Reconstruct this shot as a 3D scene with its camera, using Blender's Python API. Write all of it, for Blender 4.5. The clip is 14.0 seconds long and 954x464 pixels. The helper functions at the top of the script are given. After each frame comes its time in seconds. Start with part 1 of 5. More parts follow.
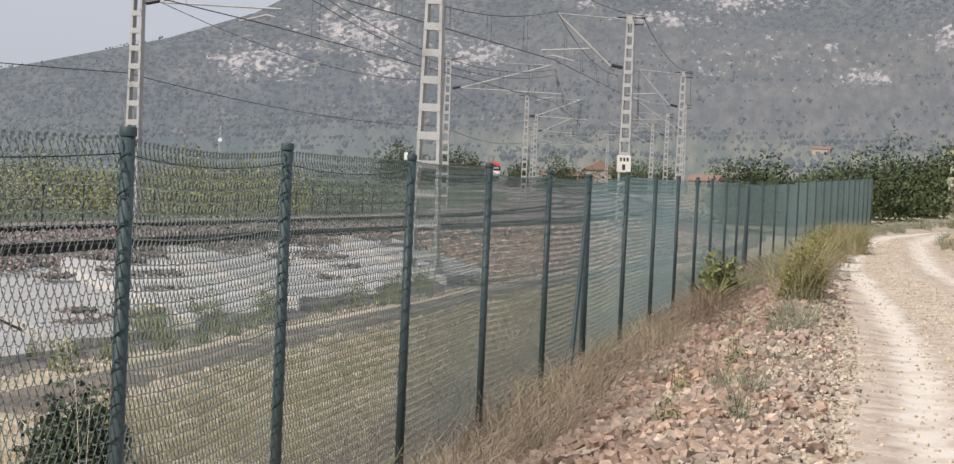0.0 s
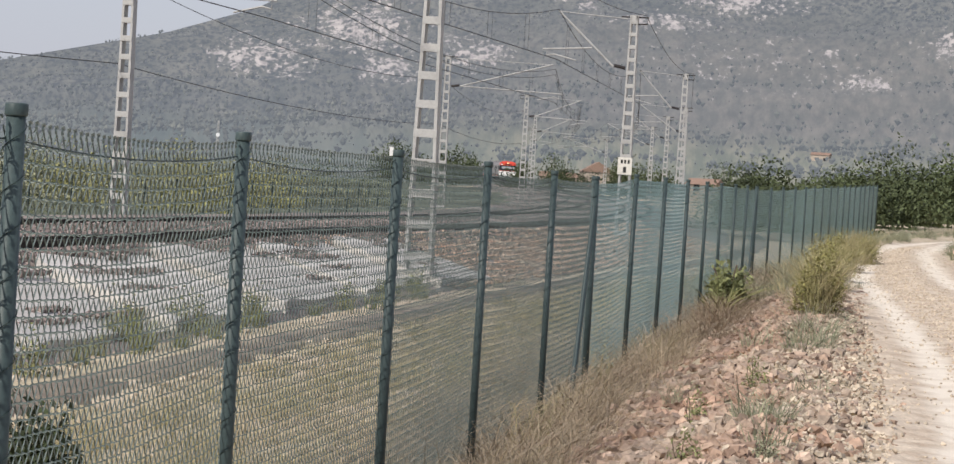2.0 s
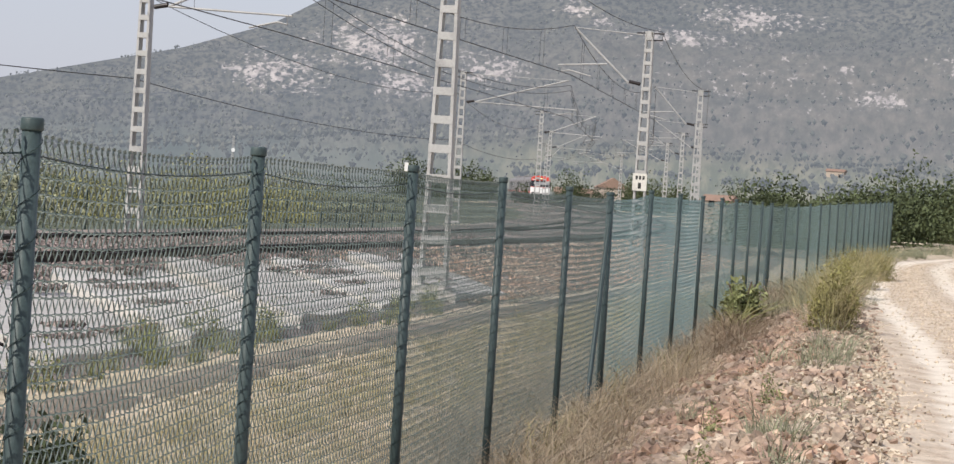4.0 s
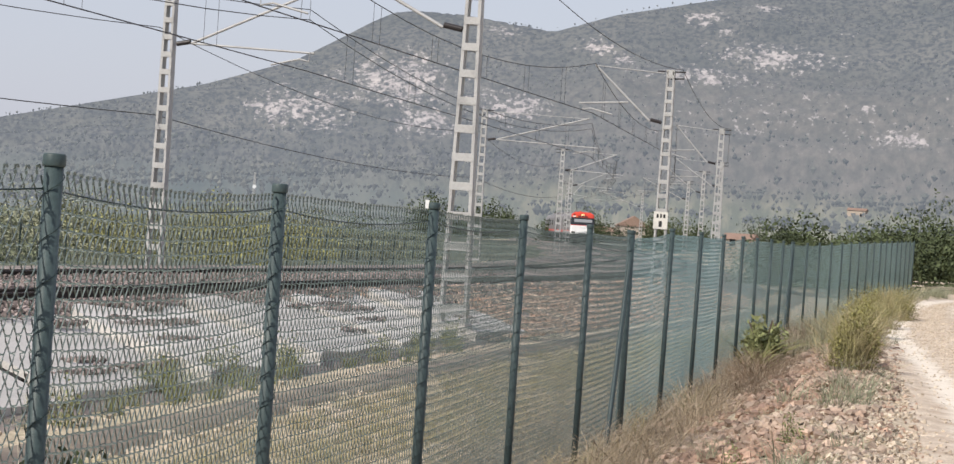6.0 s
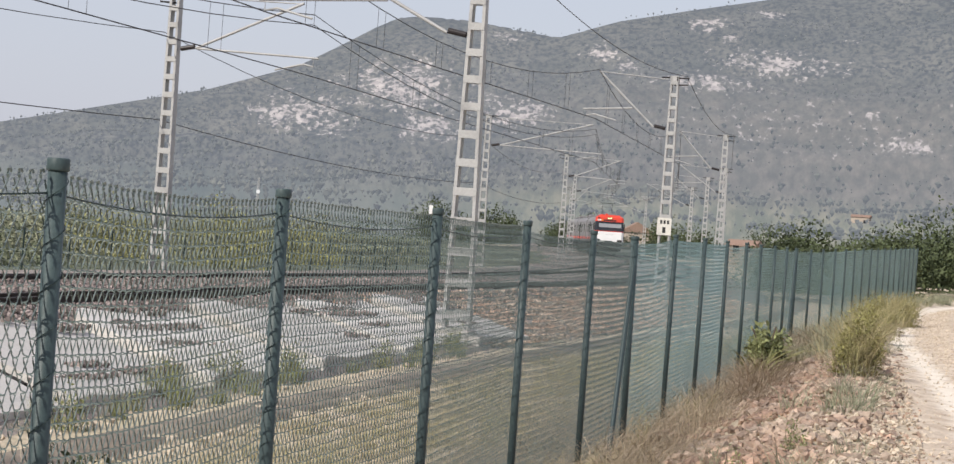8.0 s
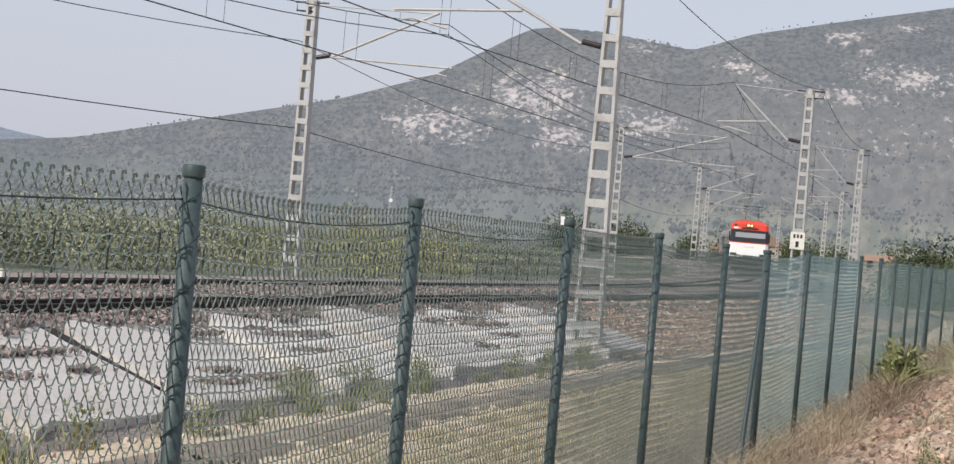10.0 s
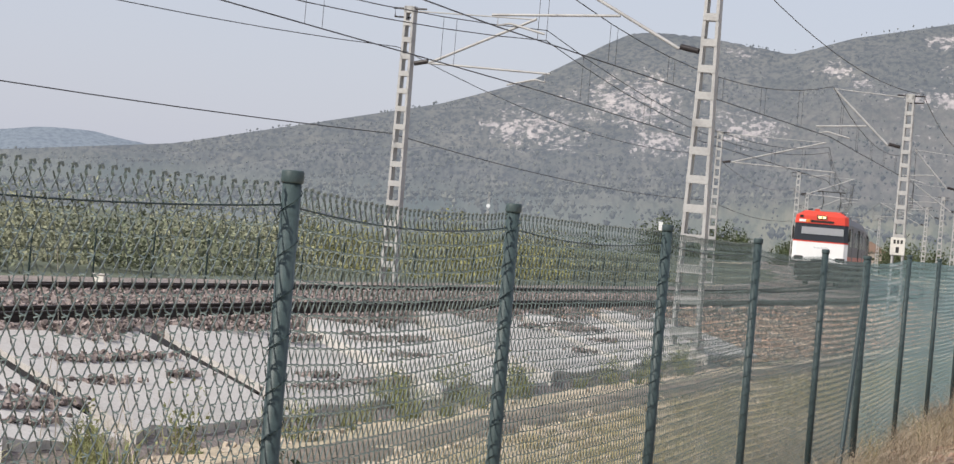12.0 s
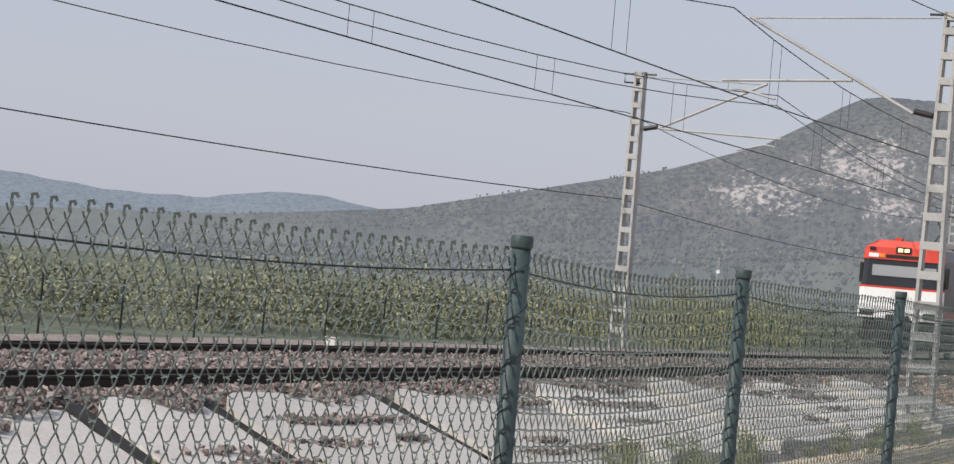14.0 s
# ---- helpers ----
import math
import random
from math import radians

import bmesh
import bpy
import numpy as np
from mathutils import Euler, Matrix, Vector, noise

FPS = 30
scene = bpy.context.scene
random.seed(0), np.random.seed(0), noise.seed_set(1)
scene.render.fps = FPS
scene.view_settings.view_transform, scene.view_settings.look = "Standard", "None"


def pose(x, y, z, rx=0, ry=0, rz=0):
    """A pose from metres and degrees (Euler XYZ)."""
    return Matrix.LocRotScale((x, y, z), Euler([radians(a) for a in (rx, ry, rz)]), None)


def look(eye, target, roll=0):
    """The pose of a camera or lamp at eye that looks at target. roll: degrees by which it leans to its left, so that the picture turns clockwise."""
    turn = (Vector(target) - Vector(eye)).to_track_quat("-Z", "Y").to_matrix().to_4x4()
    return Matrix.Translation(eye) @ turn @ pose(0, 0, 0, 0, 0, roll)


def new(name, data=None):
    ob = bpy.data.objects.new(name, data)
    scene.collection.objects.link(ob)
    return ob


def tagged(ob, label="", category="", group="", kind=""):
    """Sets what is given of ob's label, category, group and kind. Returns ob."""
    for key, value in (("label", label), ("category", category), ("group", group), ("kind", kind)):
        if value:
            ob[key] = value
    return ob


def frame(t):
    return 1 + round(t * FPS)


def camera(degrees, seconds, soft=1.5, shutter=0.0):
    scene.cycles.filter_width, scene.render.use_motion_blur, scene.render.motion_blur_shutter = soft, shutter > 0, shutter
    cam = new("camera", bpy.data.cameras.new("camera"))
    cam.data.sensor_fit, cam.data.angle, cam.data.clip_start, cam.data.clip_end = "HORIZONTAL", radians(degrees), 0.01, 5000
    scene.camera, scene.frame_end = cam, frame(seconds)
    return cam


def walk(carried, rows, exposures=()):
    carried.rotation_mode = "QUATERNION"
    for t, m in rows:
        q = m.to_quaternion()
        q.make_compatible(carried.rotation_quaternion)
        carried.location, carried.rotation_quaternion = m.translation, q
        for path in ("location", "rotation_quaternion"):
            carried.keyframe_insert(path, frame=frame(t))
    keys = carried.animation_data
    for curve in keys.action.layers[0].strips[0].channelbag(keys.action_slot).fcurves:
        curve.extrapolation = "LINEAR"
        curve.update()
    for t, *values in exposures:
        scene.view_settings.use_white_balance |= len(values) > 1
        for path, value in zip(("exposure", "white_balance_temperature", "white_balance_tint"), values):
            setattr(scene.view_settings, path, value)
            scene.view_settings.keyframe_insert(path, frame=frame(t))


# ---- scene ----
# ---- camera ----
cam = camera(24.0, 14.0, soft=1.4)
EYE = 1.6
# seconds, x, y, z, pitch + 90, lean, turn
ROWS = [
    (0.0, -0.214, -1.7, EYE, 88.512, -2.462, -6.996), (0.5, -0.214, -1.7, EYE, 88.503, -2.384, -7.049),
    (1.0, -0.196, -1.55, EYE, 88.47, -2.9, -6.86), (1.5, -0.07, -0.6, EYE, 88.80, -3.1, -7.0),
    (2.0, 0, 0, EYE, 88.51, -3.51, -7.05), (4.5, 0, 0, EYE, 89.25, -3.82, -6.47),
    (5.0, 0, 0, EYE, 90.21, -4.05, -6.36), (5.5, 0, 0, EYE, 90.04, -3.94, -6.26),
    (6.0, 0, 0, EYE, 89.81, -3.89, -6.14), (6.5, 0, 0, EYE, 89.74, -3.95, -6.11),
    (7.0, 0, 0, EYE, 89.67, -4.06, -6.2), (7.5, 0, 0, EYE, 89.84, -4.05, -6.13),
    (10.0, 0, 0, EYE, 89.96, -4.83, -2.68), (10.5, 0, 0, EYE, 89.67, -4.84, -0.28),
    (11.0, 0, 0, EYE, 89.64, -5.07, 0.03), (11.5, 0, 0, EYE, 89.71, -4.86, -0.06),
    (12.0, 0, 0, EYE, 89.89, -4.83, -0.18), (12.5, 0, 0, EYE, 90.5, -4.76, 0.01),
    (13.0, 0, 0, EYE, 90.71, -4.82, 0.14), (13.5, 0, 0, EYE, 90.61, -5.06, 1.96),
    (14.0, 0, 0, EYE, 91.05, -5.12, 5.68),
]
walk(cam, [(t, pose(x, y, z, rx, ry, rz)) for t, x, y, z, rx, ry, rz in ROWS],
     exposures=[(0.0, 0.33), (2.2, 0.35), (4.5, 0.46), (12.5, 0.46), (13.2, 0.33), (14.0, 0.27)])

# ---- light ----
SUN_ELEV, SUN_AZ = 40.0, 232.0  # degrees; azimuth clockwise from +y
world = bpy.data.worlds.new("World")
scene.world = world
world.use_nodes = True
_n, _l = world.node_tree.nodes, world.node_tree.links
sky = _n.new("ShaderNodeTexSky")
sky.sky_type, sky.sun_disc = "NISHITA", False
sky.sun_elevation, sky.sun_rotation = radians(SUN_ELEV), radians(SUN_AZ)
sky.air_density, sky.dust_density, sky.ozone_density = 1.3, 1.6, 2.0
_n["Background"].inputs["Strength"].default_value = 0.12
# a milky summer haze lies over the blue
haze = _n.new("ShaderNodeMix")
haze.data_type = "RGBA"
haze.inputs["Factor"].default_value = 0.82
haze.inputs["B"].default_value = (3.45, 3.6, 4.35, 1)
_l.new(sky.outputs["Color"], haze.inputs["A"])
_l.new(haze.outputs["Result"], _n["Background"].inputs["Color"])
sun_data = bpy.data.lights.new("sun", "SUN")
sun_data.energy, sun_data.angle, sun_data.color = 3.4, radians(1.5), (1.0, 0.94, 0.85)
sun = new("sun", sun_data)
_az, _el = radians(SUN_AZ), radians(SUN_ELEV)
sun.matrix_world = look((0, 0, 60), (-math.sin(_az) * math.cos(_el), -math.cos(_az) * math.cos(_el), 60 - math.sin(_el)))


# ---- materials ----
def mat(name, col, rough=0.8, metal=0.0, vary=0.25, scale=8.0, fine=60.0, bump=0.2, second=None, mix_at=0.5, obj_random=0.0, island=0.0, glow=None, haze=0.0, spec=0.3):
    """Two-scale mottled surface; second: another colour that shows in patches."""
    m = bpy.data.materials.new(name)
    m.use_nodes = True
    n, l = m.node_tree.nodes, m.node_tree.links
    b = n["Principled BSDF"]
    b.inputs["Roughness"].default_value, b.inputs["Metallic"].default_value = rough, metal
    b.inputs["Specular IOR Level"].default_value = spec
    co = n.new("ShaderNodeNewGeometry")
    big, small = n.new("ShaderNodeTexNoise"), n.new("ShaderNodeTexNoise")
    big.inputs["Scale"].default_value, small.inputs["Scale"].default_value = scale, fine
    big.inputs["Detail"].default_value = 4
    for t in (big, small):
        l.new(co.outputs["Position"], t.inputs["Vector"])
    c0 = n.new("ShaderNodeMix")
    c0.data_type = "RGBA"
    c0.inputs["A"].default_value = (*col, 1)
    c0.inputs["B"].default_value = (*(second or [min(1, c * 0.55) for c in col]), 1)
    ramp = n.new("ShaderNodeMapRange")
    ramp.inputs["From Min"].default_value, ramp.inputs["From Max"].default_value = mix_at - 0.12, mix_at + 0.2
    ramp.inputs["To Max"].default_value = 1.0 if second else vary * 2
    l.new(big.outputs["Fac"], ramp.inputs["Value"])
    l.new(ramp.outputs["Result"], c0.inputs["Factor"])
    hsv = n.new("ShaderNodeHueSaturation")
    val = n.new("ShaderNodeMapRange")
    val.inputs["From Min"].default_value, val.inputs["From Max"].default_value = 0.25, 0.75
    val.inputs["To Min"].default_value, val.inputs["To Max"].default_value = 1 - vary, 1 + vary
    l.new(small.outputs["Fac"], val.inputs["Value"])
    out = val.outputs["Result"]
    for amount, node, socket in ((obj_random, "ShaderNodeObjectInfo", "Random"), (island, "ShaderNodeNewGeometry", "Random Per Island")):
        if amount:
            src, rng, mul = n.new(node), n.new("ShaderNodeMapRange"), n.new("ShaderNodeMath")
            rng.inputs["To Min"].default_value, rng.inputs["To Max"].default_value = 1 - amount, 1 + amount
            mul.operation = "MULTIPLY"
            l.new(src.outputs[socket], rng.inputs["Value"])
            l.new(rng.outputs["Result"], mul.inputs[0])
            l.new(out, mul.inputs[1])
            out = mul.outputs["Value"]
    l.new(out, hsv.inputs["Value"])
    l.new(c0.outputs["Result"], hsv.inputs["Color"])
    l.new(hsv.outputs["Color"], b.inputs["Base Color"])
    if bump:
        bm_ = n.new("ShaderNodeBump")
        bm_.inputs["Strength"].default_value, bm_.inputs["Distance"].default_value = bump, 0.02
        l.new(small.outputs["Fac"], bm_.inputs["Height"])
        l.new(bm_.outputs["Normal"], b.inputs["Normal"])
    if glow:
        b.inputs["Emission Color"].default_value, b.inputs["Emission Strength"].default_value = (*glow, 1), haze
    return m


POST_GREEN = mat("post_green_paint", (0.042, 0.063, 0.065), 0.5, vary=0.15, scale=3, fine=90, bump=0.05, second=(0.06, 0.085, 0.086), mix_at=0.6)
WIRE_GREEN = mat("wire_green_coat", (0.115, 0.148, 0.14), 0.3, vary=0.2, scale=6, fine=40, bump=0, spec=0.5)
# paler, bluer copy of WIRE_GREEN: far mesh's sunlit look put in its colour
WIRE_FAR = mat("wire_green_sunlit", (0.165, 0.24, 0.243), 0.45, vary=0.2, scale=0.7, fine=30, bump=0)
WIRE_DARK = mat("tie_wire", (0.015, 0.03, 0.03), 0.5, vary=0.2, bump=0)
DRY_SOIL = mat("dry_soil", (0.47, 0.385, 0.29), 0.95, vary=0.3, scale=0.6, fine=14, bump=0.6, second=(0.37, 0.32, 0.22), mix_at=0.52)
BALLAST = mat("ballast", (0.19, 0.16, 0.15), 0.9, vary=0.55, scale=1.1, fine=16, bump=1.0, second=(0.27, 0.23, 0.2), mix_at=0.5)
STONE = mat("ballast_stone", (0.225, 0.185, 0.172), 0.9, vary=0.25, scale=5, fine=40, island=0.65)
RUBBLE = mat("rubble_stone", (0.40, 0.268, 0.2), 0.92, vary=0.25, scale=0.9, fine=30, second=(0.46, 0.385, 0.31), mix_at=0.5, obj_random=0.35, island=0.35)
ASPHALT = mat("old_asphalt", (0.145, 0.118, 0.098), 0.92, vary=0.25, scale=0.8, fine=18, bump=0.4, second=(0.27, 0.225, 0.17), mix_at=0.54)
CONCRETE = mat("pale_concrete", (0.49, 0.465, 0.44), 0.85, vary=0.14, scale=1.2, fine=25, bump=0.3, second=(0.45, 0.42, 0.39), mix_at=0.55, obj_random=0.1)
# near-black colour that paints the shade between the slabs
GAP_SHADE = mat("black_gap_shade", (0.022, 0.02, 0.02), 0.85, vary=0.3, scale=3, fine=30, bump=0.3)
RAIL = mat("rusty_rail", (0.035, 0.026, 0.022), 0.6, 0.3, vary=0.3, scale=2, fine=30, bump=0.1)
SLEEPER = mat("concrete_sleeper", (0.3, 0.27, 0.24), 0.9, vary=0.2)
MAST = mat("galvanised_steel", (0.40, 0.395, 0.385), 0.6, 0.2, vary=0.1, scale=1.5, fine=20, bump=0.05, second=(0.28, 0.275, 0.27), mix_at=0.6)
CABLE = mat("overhead_cable", (0.06, 0.055, 0.055), 0.6, 0.5, vary=0.1, bump=0)
INSUL = mat("brown_insulator", (0.035, 0.03, 0.03), 0.3, vary=0.1, bump=0)
PLATE = mat("white_plate", (0.62, 0.60, 0.55), 0.7, vary=0.12)
INK = mat("black_print", (0.03, 0.03, 0.03), 0.7, bump=0)
DRY_GRASS = mat("dry_grass", (0.37, 0.295, 0.205), 0.9, vary=0.25, scale=0.7, fine=4, bump=0, second=(0.24, 0.20, 0.155), mix_at=0.5, island=0.35)
STRAW_PALE = mat("pale_straw", (0.41, 0.34, 0.225), 0.9, vary=0.25, scale=0.9, fine=5, bump=0, second=(0.27, 0.245, 0.14), mix_at=0.5, island=0.35)
OLIVE_GRASS = mat("olive_grass", (0.31, 0.285, 0.145), 0.9, vary=0.25, scale=1.5, fine=5, bump=0, second=(0.33, 0.27, 0.16), mix_at=0.5, island=0.4)
LEAF = mat("green_leaf", (0.135, 0.155, 0.095), 0.75, vary=0.3, scale=0.4, fine=3, bump=0, second=(0.14, 0.15, 0.10), mix_at=0.5, island=0.3, obj_random=0.2)
LEAF_YELLOW = mat("yellow_green_leaf", (0.24, 0.235, 0.10), 0.75, vary=0.25, scale=1.0, fine=3, bump=0, island=0.4)
LEAF_DARK = mat("dark_leaf", (0.045, 0.06, 0.028), 0.75, vary=0.3, scale=2, fine=6, bump=0, island=0.4)
LEAF_GREY = mat("grey_green_leaf", (0.25, 0.255, 0.17), 0.8, vary=0.25, scale=1.0, fine=3, bump=0, island=0.35)
LEAF_THICKET = mat("thicket_leaf", (0.07, 0.088, 0.04), 0.75, vary=0.3, scale=0.5, fine=3, bump=0, island=0.35, obj_random=0.2)
PEBBLE = mat("pale_pebble", (0.50, 0.42, 0.33), 0.95, vary=0.15, scale=4, fine=30, island=0.22)
LEAF_WEED = mat("weed_leaf", (0.22, 0.235, 0.105), 0.8, vary=0.25, scale=2, fine=6, bump=0, island=0.4)
LEAF_PALE = mat("pale_weed_leaf", (0.31, 0.30, 0.165), 0.8, vary=0.25, scale=3.0, fine=9, bump=0, island=0.4)
STALK_PALE = mat("dead_stalk", (0.52, 0.46, 0.37), 0.85, vary=0.2, bump=0, island=0.2)
LEAF_OLIVE = mat("olive_leaf", (0.22, 0.205, 0.075), 0.8, vary=0.25, scale=3.0, fine=9, bump=0, island=0.4)
DEAD_TWIG = mat("dead_twig", (0.25, 0.185, 0.13), 0.9, vary=0.25, bump=0, island=0.4)
BARK = mat("bark", (0.12, 0.09, 0.07), 0.9)
RED = mat("red_paint", (0.62, 0.055, 0.03), 0.35, vary=0.08, scale=2, bump=0, spec=0.5)
WHITE = mat("white_paint", (0.78, 0.78, 0.77), 0.4, vary=0.05, scale=1.5, bump=0, spec=0.5)
TRAIN_GREY = mat("grey_paint", (0.20, 0.19, 0.19), 0.5, vary=0.12, scale=1.0, bump=0)
TRAIN_DARK = mat("underframe_dark", (0.03, 0.028, 0.026), 0.8, vary=0.3, scale=3, bump=0.2)
SCREEN = mat("dark_glass", (0.02, 0.022, 0.026), 0.12, vary=0.05, bump=0, spec=0.6)
BLIND = mat("grey_sun_blind", (0.30, 0.31, 0.33), 0.6, vary=0.06, bump=0)
ORANGE = mat("orange_paint", (0.8, 0.25, 0.05), 0.5, bump=0)
LAMP = mat("lit_display", (0.9, 0.7, 0.3), 0.5, bump=0, glow=(1.0, 0.75, 0.35), haze=1.3)
GRAFFITI = mat("grey_scrawl", (0.52, 0.53, 0.55), 0.6, bump=0)
WALL = mat("rendered_wall", (0.40, 0.335, 0.28), 0.9, vary=0.1, scale=0.6)
TILE = mat("terracotta_roof", (0.26, 0.175, 0.135), 0.9, vary=0.15, scale=1)
# bluish emission on the trees imitates the haze in front of the slopes
SCRUB = mat("hillside_trees_hazed", (0.048, 0.052, 0.04), 0.95, vary=0.3, scale=0.006, fine=0.2, bump=0, island=0.35, second=(0.085, 0.082, 0.062), mix_at=0.5, glow=(0.385, 0.43, 0.52), haze=0.25)


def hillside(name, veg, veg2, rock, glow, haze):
    """Scrub-covered limestone; the attribute outcrop says where bare rock shows. Aerial haze is painted in as an even
    emission.
    """
    m = bpy.data.materials.new(name)
    m.use_nodes = True
    n, l = m.node_tree.nodes, m.node_tree.links
    b = n["Principled BSDF"]
    b.inputs["Roughness"].default_value, b.inputs["Specular IOR Level"].default_value = 0.95, 0.1
    # aerial haze painted as an even bluish glow of the slope itself
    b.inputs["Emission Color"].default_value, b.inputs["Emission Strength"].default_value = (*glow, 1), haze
    co, at = n.new("ShaderNodeNewGeometry"), n.new("ShaderNodeAttribute")
    at.attribute_name = "outcrop"
    lie = n.new("ShaderNodeAttribute")  # metres along the contour and up the slope
    lie.attribute_name = "slope"
    def noise_at(scale, detail=5):
        t = n.new("ShaderNodeTexNoise")
        t.inputs["Scale"].default_value, t.inputs["Detail"].default_value, t.inputs["Roughness"].default_value = scale, detail, 0.7
        l.new(lie.outputs["Vector"], t.inputs["Vector"])
        return t.outputs["Fac"]
    def mapped(src, lo, hi):
        r = n.new("ShaderNodeMapRange")
        r.inputs["From Min"].default_value, r.inputs["From Max"].default_value = lo, hi
        l.new(src, r.inputs["Value"])
        return r.outputs["Result"]
    def blend(fac, a, c):
        x = n.new("ShaderNodeMix")
        x.data_type = "RGBA"
        l.new(fac, x.inputs["Factor"])
        for key, v in (("A", a), ("B", c)):
            if isinstance(v, tuple):
                x.inputs[key].default_value = (*v, 1)
            else:
                l.new(v, x.inputs[key])
        return x.outputs["Result"]
    green = blend(mapped(noise_at(0.022), 0.36, 0.68), veg, veg2)
    green = blend(mapped(noise_at(0.22, 4), 0.44, 0.6), green, tuple(c * 0.3 for c in veg))
    add = n.new("ShaderNodeMath")
    add.operation = "ADD"
    l.new(at.outputs["Fac"], add.inputs[0])
    fine_, both_ = n.new("ShaderNodeMath"), n.new("ShaderNodeMath")
    fine_.operation, both_.operation = "MULTIPLY_ADD", "MULTIPLY_ADD"
    l.new(noise_at(0.2, 5), fine_.inputs[0])
    fine_.inputs[1].default_value, fine_.inputs[2].default_value = 0.95, -0.225
    l.new(noise_at(0.045, 6), both_.inputs[0])
    both_.inputs[1].default_value = 0.5
    l.new(fine_.outputs["Value"], both_.inputs[2])
    l.new(both_.outputs["Value"], add.inputs[1])
    stone = blend(mapped(noise_at(0.12, 4), 0.4, 0.65), rock, tuple(c * 0.45 for c in rock))
    low = n.new("ShaderNodeAttribute")
    low.attribute_name = "lush"
    meadow_green = blend(mapped(noise_at(0.02, 4), 0.4, 0.6), (0.045, 0.056, 0.042), (0.08, 0.084, 0.062))
    green = blend(low.outputs["Fac"], green, meadow_green)
    grove = n.new("ShaderNodeAttribute")
    grove.attribute_name = "grove"
    green = blend(grove.outputs["Fac"], green, blend(mapped(noise_at(0.07, 5), 0.42, 0.6), (0.07, 0.076, 0.036), (0.165, 0.15, 0.085)))
    dry = n.new("ShaderNodeAttribute")
    dry.attribute_name = "dry"
    warm = blend(mapped(noise_at(0.09, 5), 0.42, 0.62), (0.062, 0.056, 0.038), (0.128, 0.108, 0.08))
    green = blend(dry.outputs["Fac"], green, warm)
    l.new(blend(mapped(add.outputs["Value"], 0.975, 1.05), green, stone), b.inputs["Base Color"])
    return m


def track_surface():
    """Trodden limestone: pale dust where the wheels run (attribute rut), stony tan between."""
    m = mat("limestone_track", (0.555, 0.465, 0.37), 0.95, vary=0.22, scale=3.0, fine=24, bump=0.7, second=(0.40, 0.31, 0.235), mix_at=0.5)
    n, l = m.node_tree.nodes, m.node_tree.links
    b = n["Principled BSDF"]
    base = b.inputs["Base Color"].links[0].from_socket
    at, co, noise = n.new("ShaderNodeAttribute"), n.new("ShaderNodeNewGeometry"), n.new("ShaderNodeTexNoise")
    at.attribute_name = "rut"
    noise.inputs["Scale"].default_value, noise.inputs["Detail"].default_value = 2.2, 6
    add, rng_, mix = n.new("ShaderNodeMath"), n.new("ShaderNodeMapRange"), n.new("ShaderNodeMix")
    add.operation, mix.data_type = "ADD", "RGBA"
    rng_.inputs["From Min"].default_value, rng_.inputs["From Max"].default_value = 0.78, 1.12
    rng_.inputs["To Max"].default_value = 0.9
    mix.inputs["B"].default_value = (0.72, 0.645, 0.55, 1)
    l.new(co.outputs["Position"], noise.inputs["Vector"])
    l.new(at.outputs["Fac"], add.inputs[0])
    l.new(noise.outputs["Fac"], add.inputs[1])
    l.new(add.outputs["Value"], rng_.inputs["Value"])
    l.new(rng_.outputs["Result"], mix.inputs["Factor"])
    l.new(base, mix.inputs["A"])
    l.new(mix.outputs["Result"], b.inputs["Base Color"])
    return m


PATH_DUST = track_surface()
# last two values: colour and strength of the emission that imitates haze
MOUNTAIN = hillside("mountain_scrub_haze_glow", (0.046, 0.048, 0.036), (0.108, 0.10, 0.076), (0.36, 0.315, 0.285), (0.375, 0.42, 0.515), 0.265)
# far hills: a stronger blue-grey emission stands in for the haze before them
FAR_HILL = hillside("far_hill_scrub_haze_glow", (0.075, 0.088, 0.085), (0.085, 0.096, 0.09), (0.1, 0.1, 0.1), (0.36, 0.42, 0.54), 0.40)
FIELD = mat("field_green", (0.105, 0.12, 0.085), 0.95, vary=0.25, scale=0.03, fine=0.8, bump=0, second=(0.15, 0.142, 0.095), mix_at=0.6)


# ---- builders ----
def mesh_of(name, verts, faces, material, smooth=False):
    me = bpy.data.meshes.new(name)
    me.from_pydata([tuple(v) for v in verts] if not isinstance(verts, np.ndarray) else verts.tolist(), [], faces if not isinstance(faces, np.ndarray) else faces.tolist())
    me.materials.append(material)
    if smooth:
        me.polygons.foreach_set("use_smooth", [True] * len(me.polygons))
    me.update()
    return me


def thing(name, label, category, group="", at=None, kind=""):
    ob = new(name)
    ob.empty_display_size = 0.2
    if at is not None:
        ob.matrix_world = at
    return tagged(ob, label, category, group, kind)


def part_me(name, me, parent, label="", m=None):
    ob = new(name, me)
    ob.parent = parent
    if m is not None:
        ob.matrix_basis = m
    return tagged(ob, label)


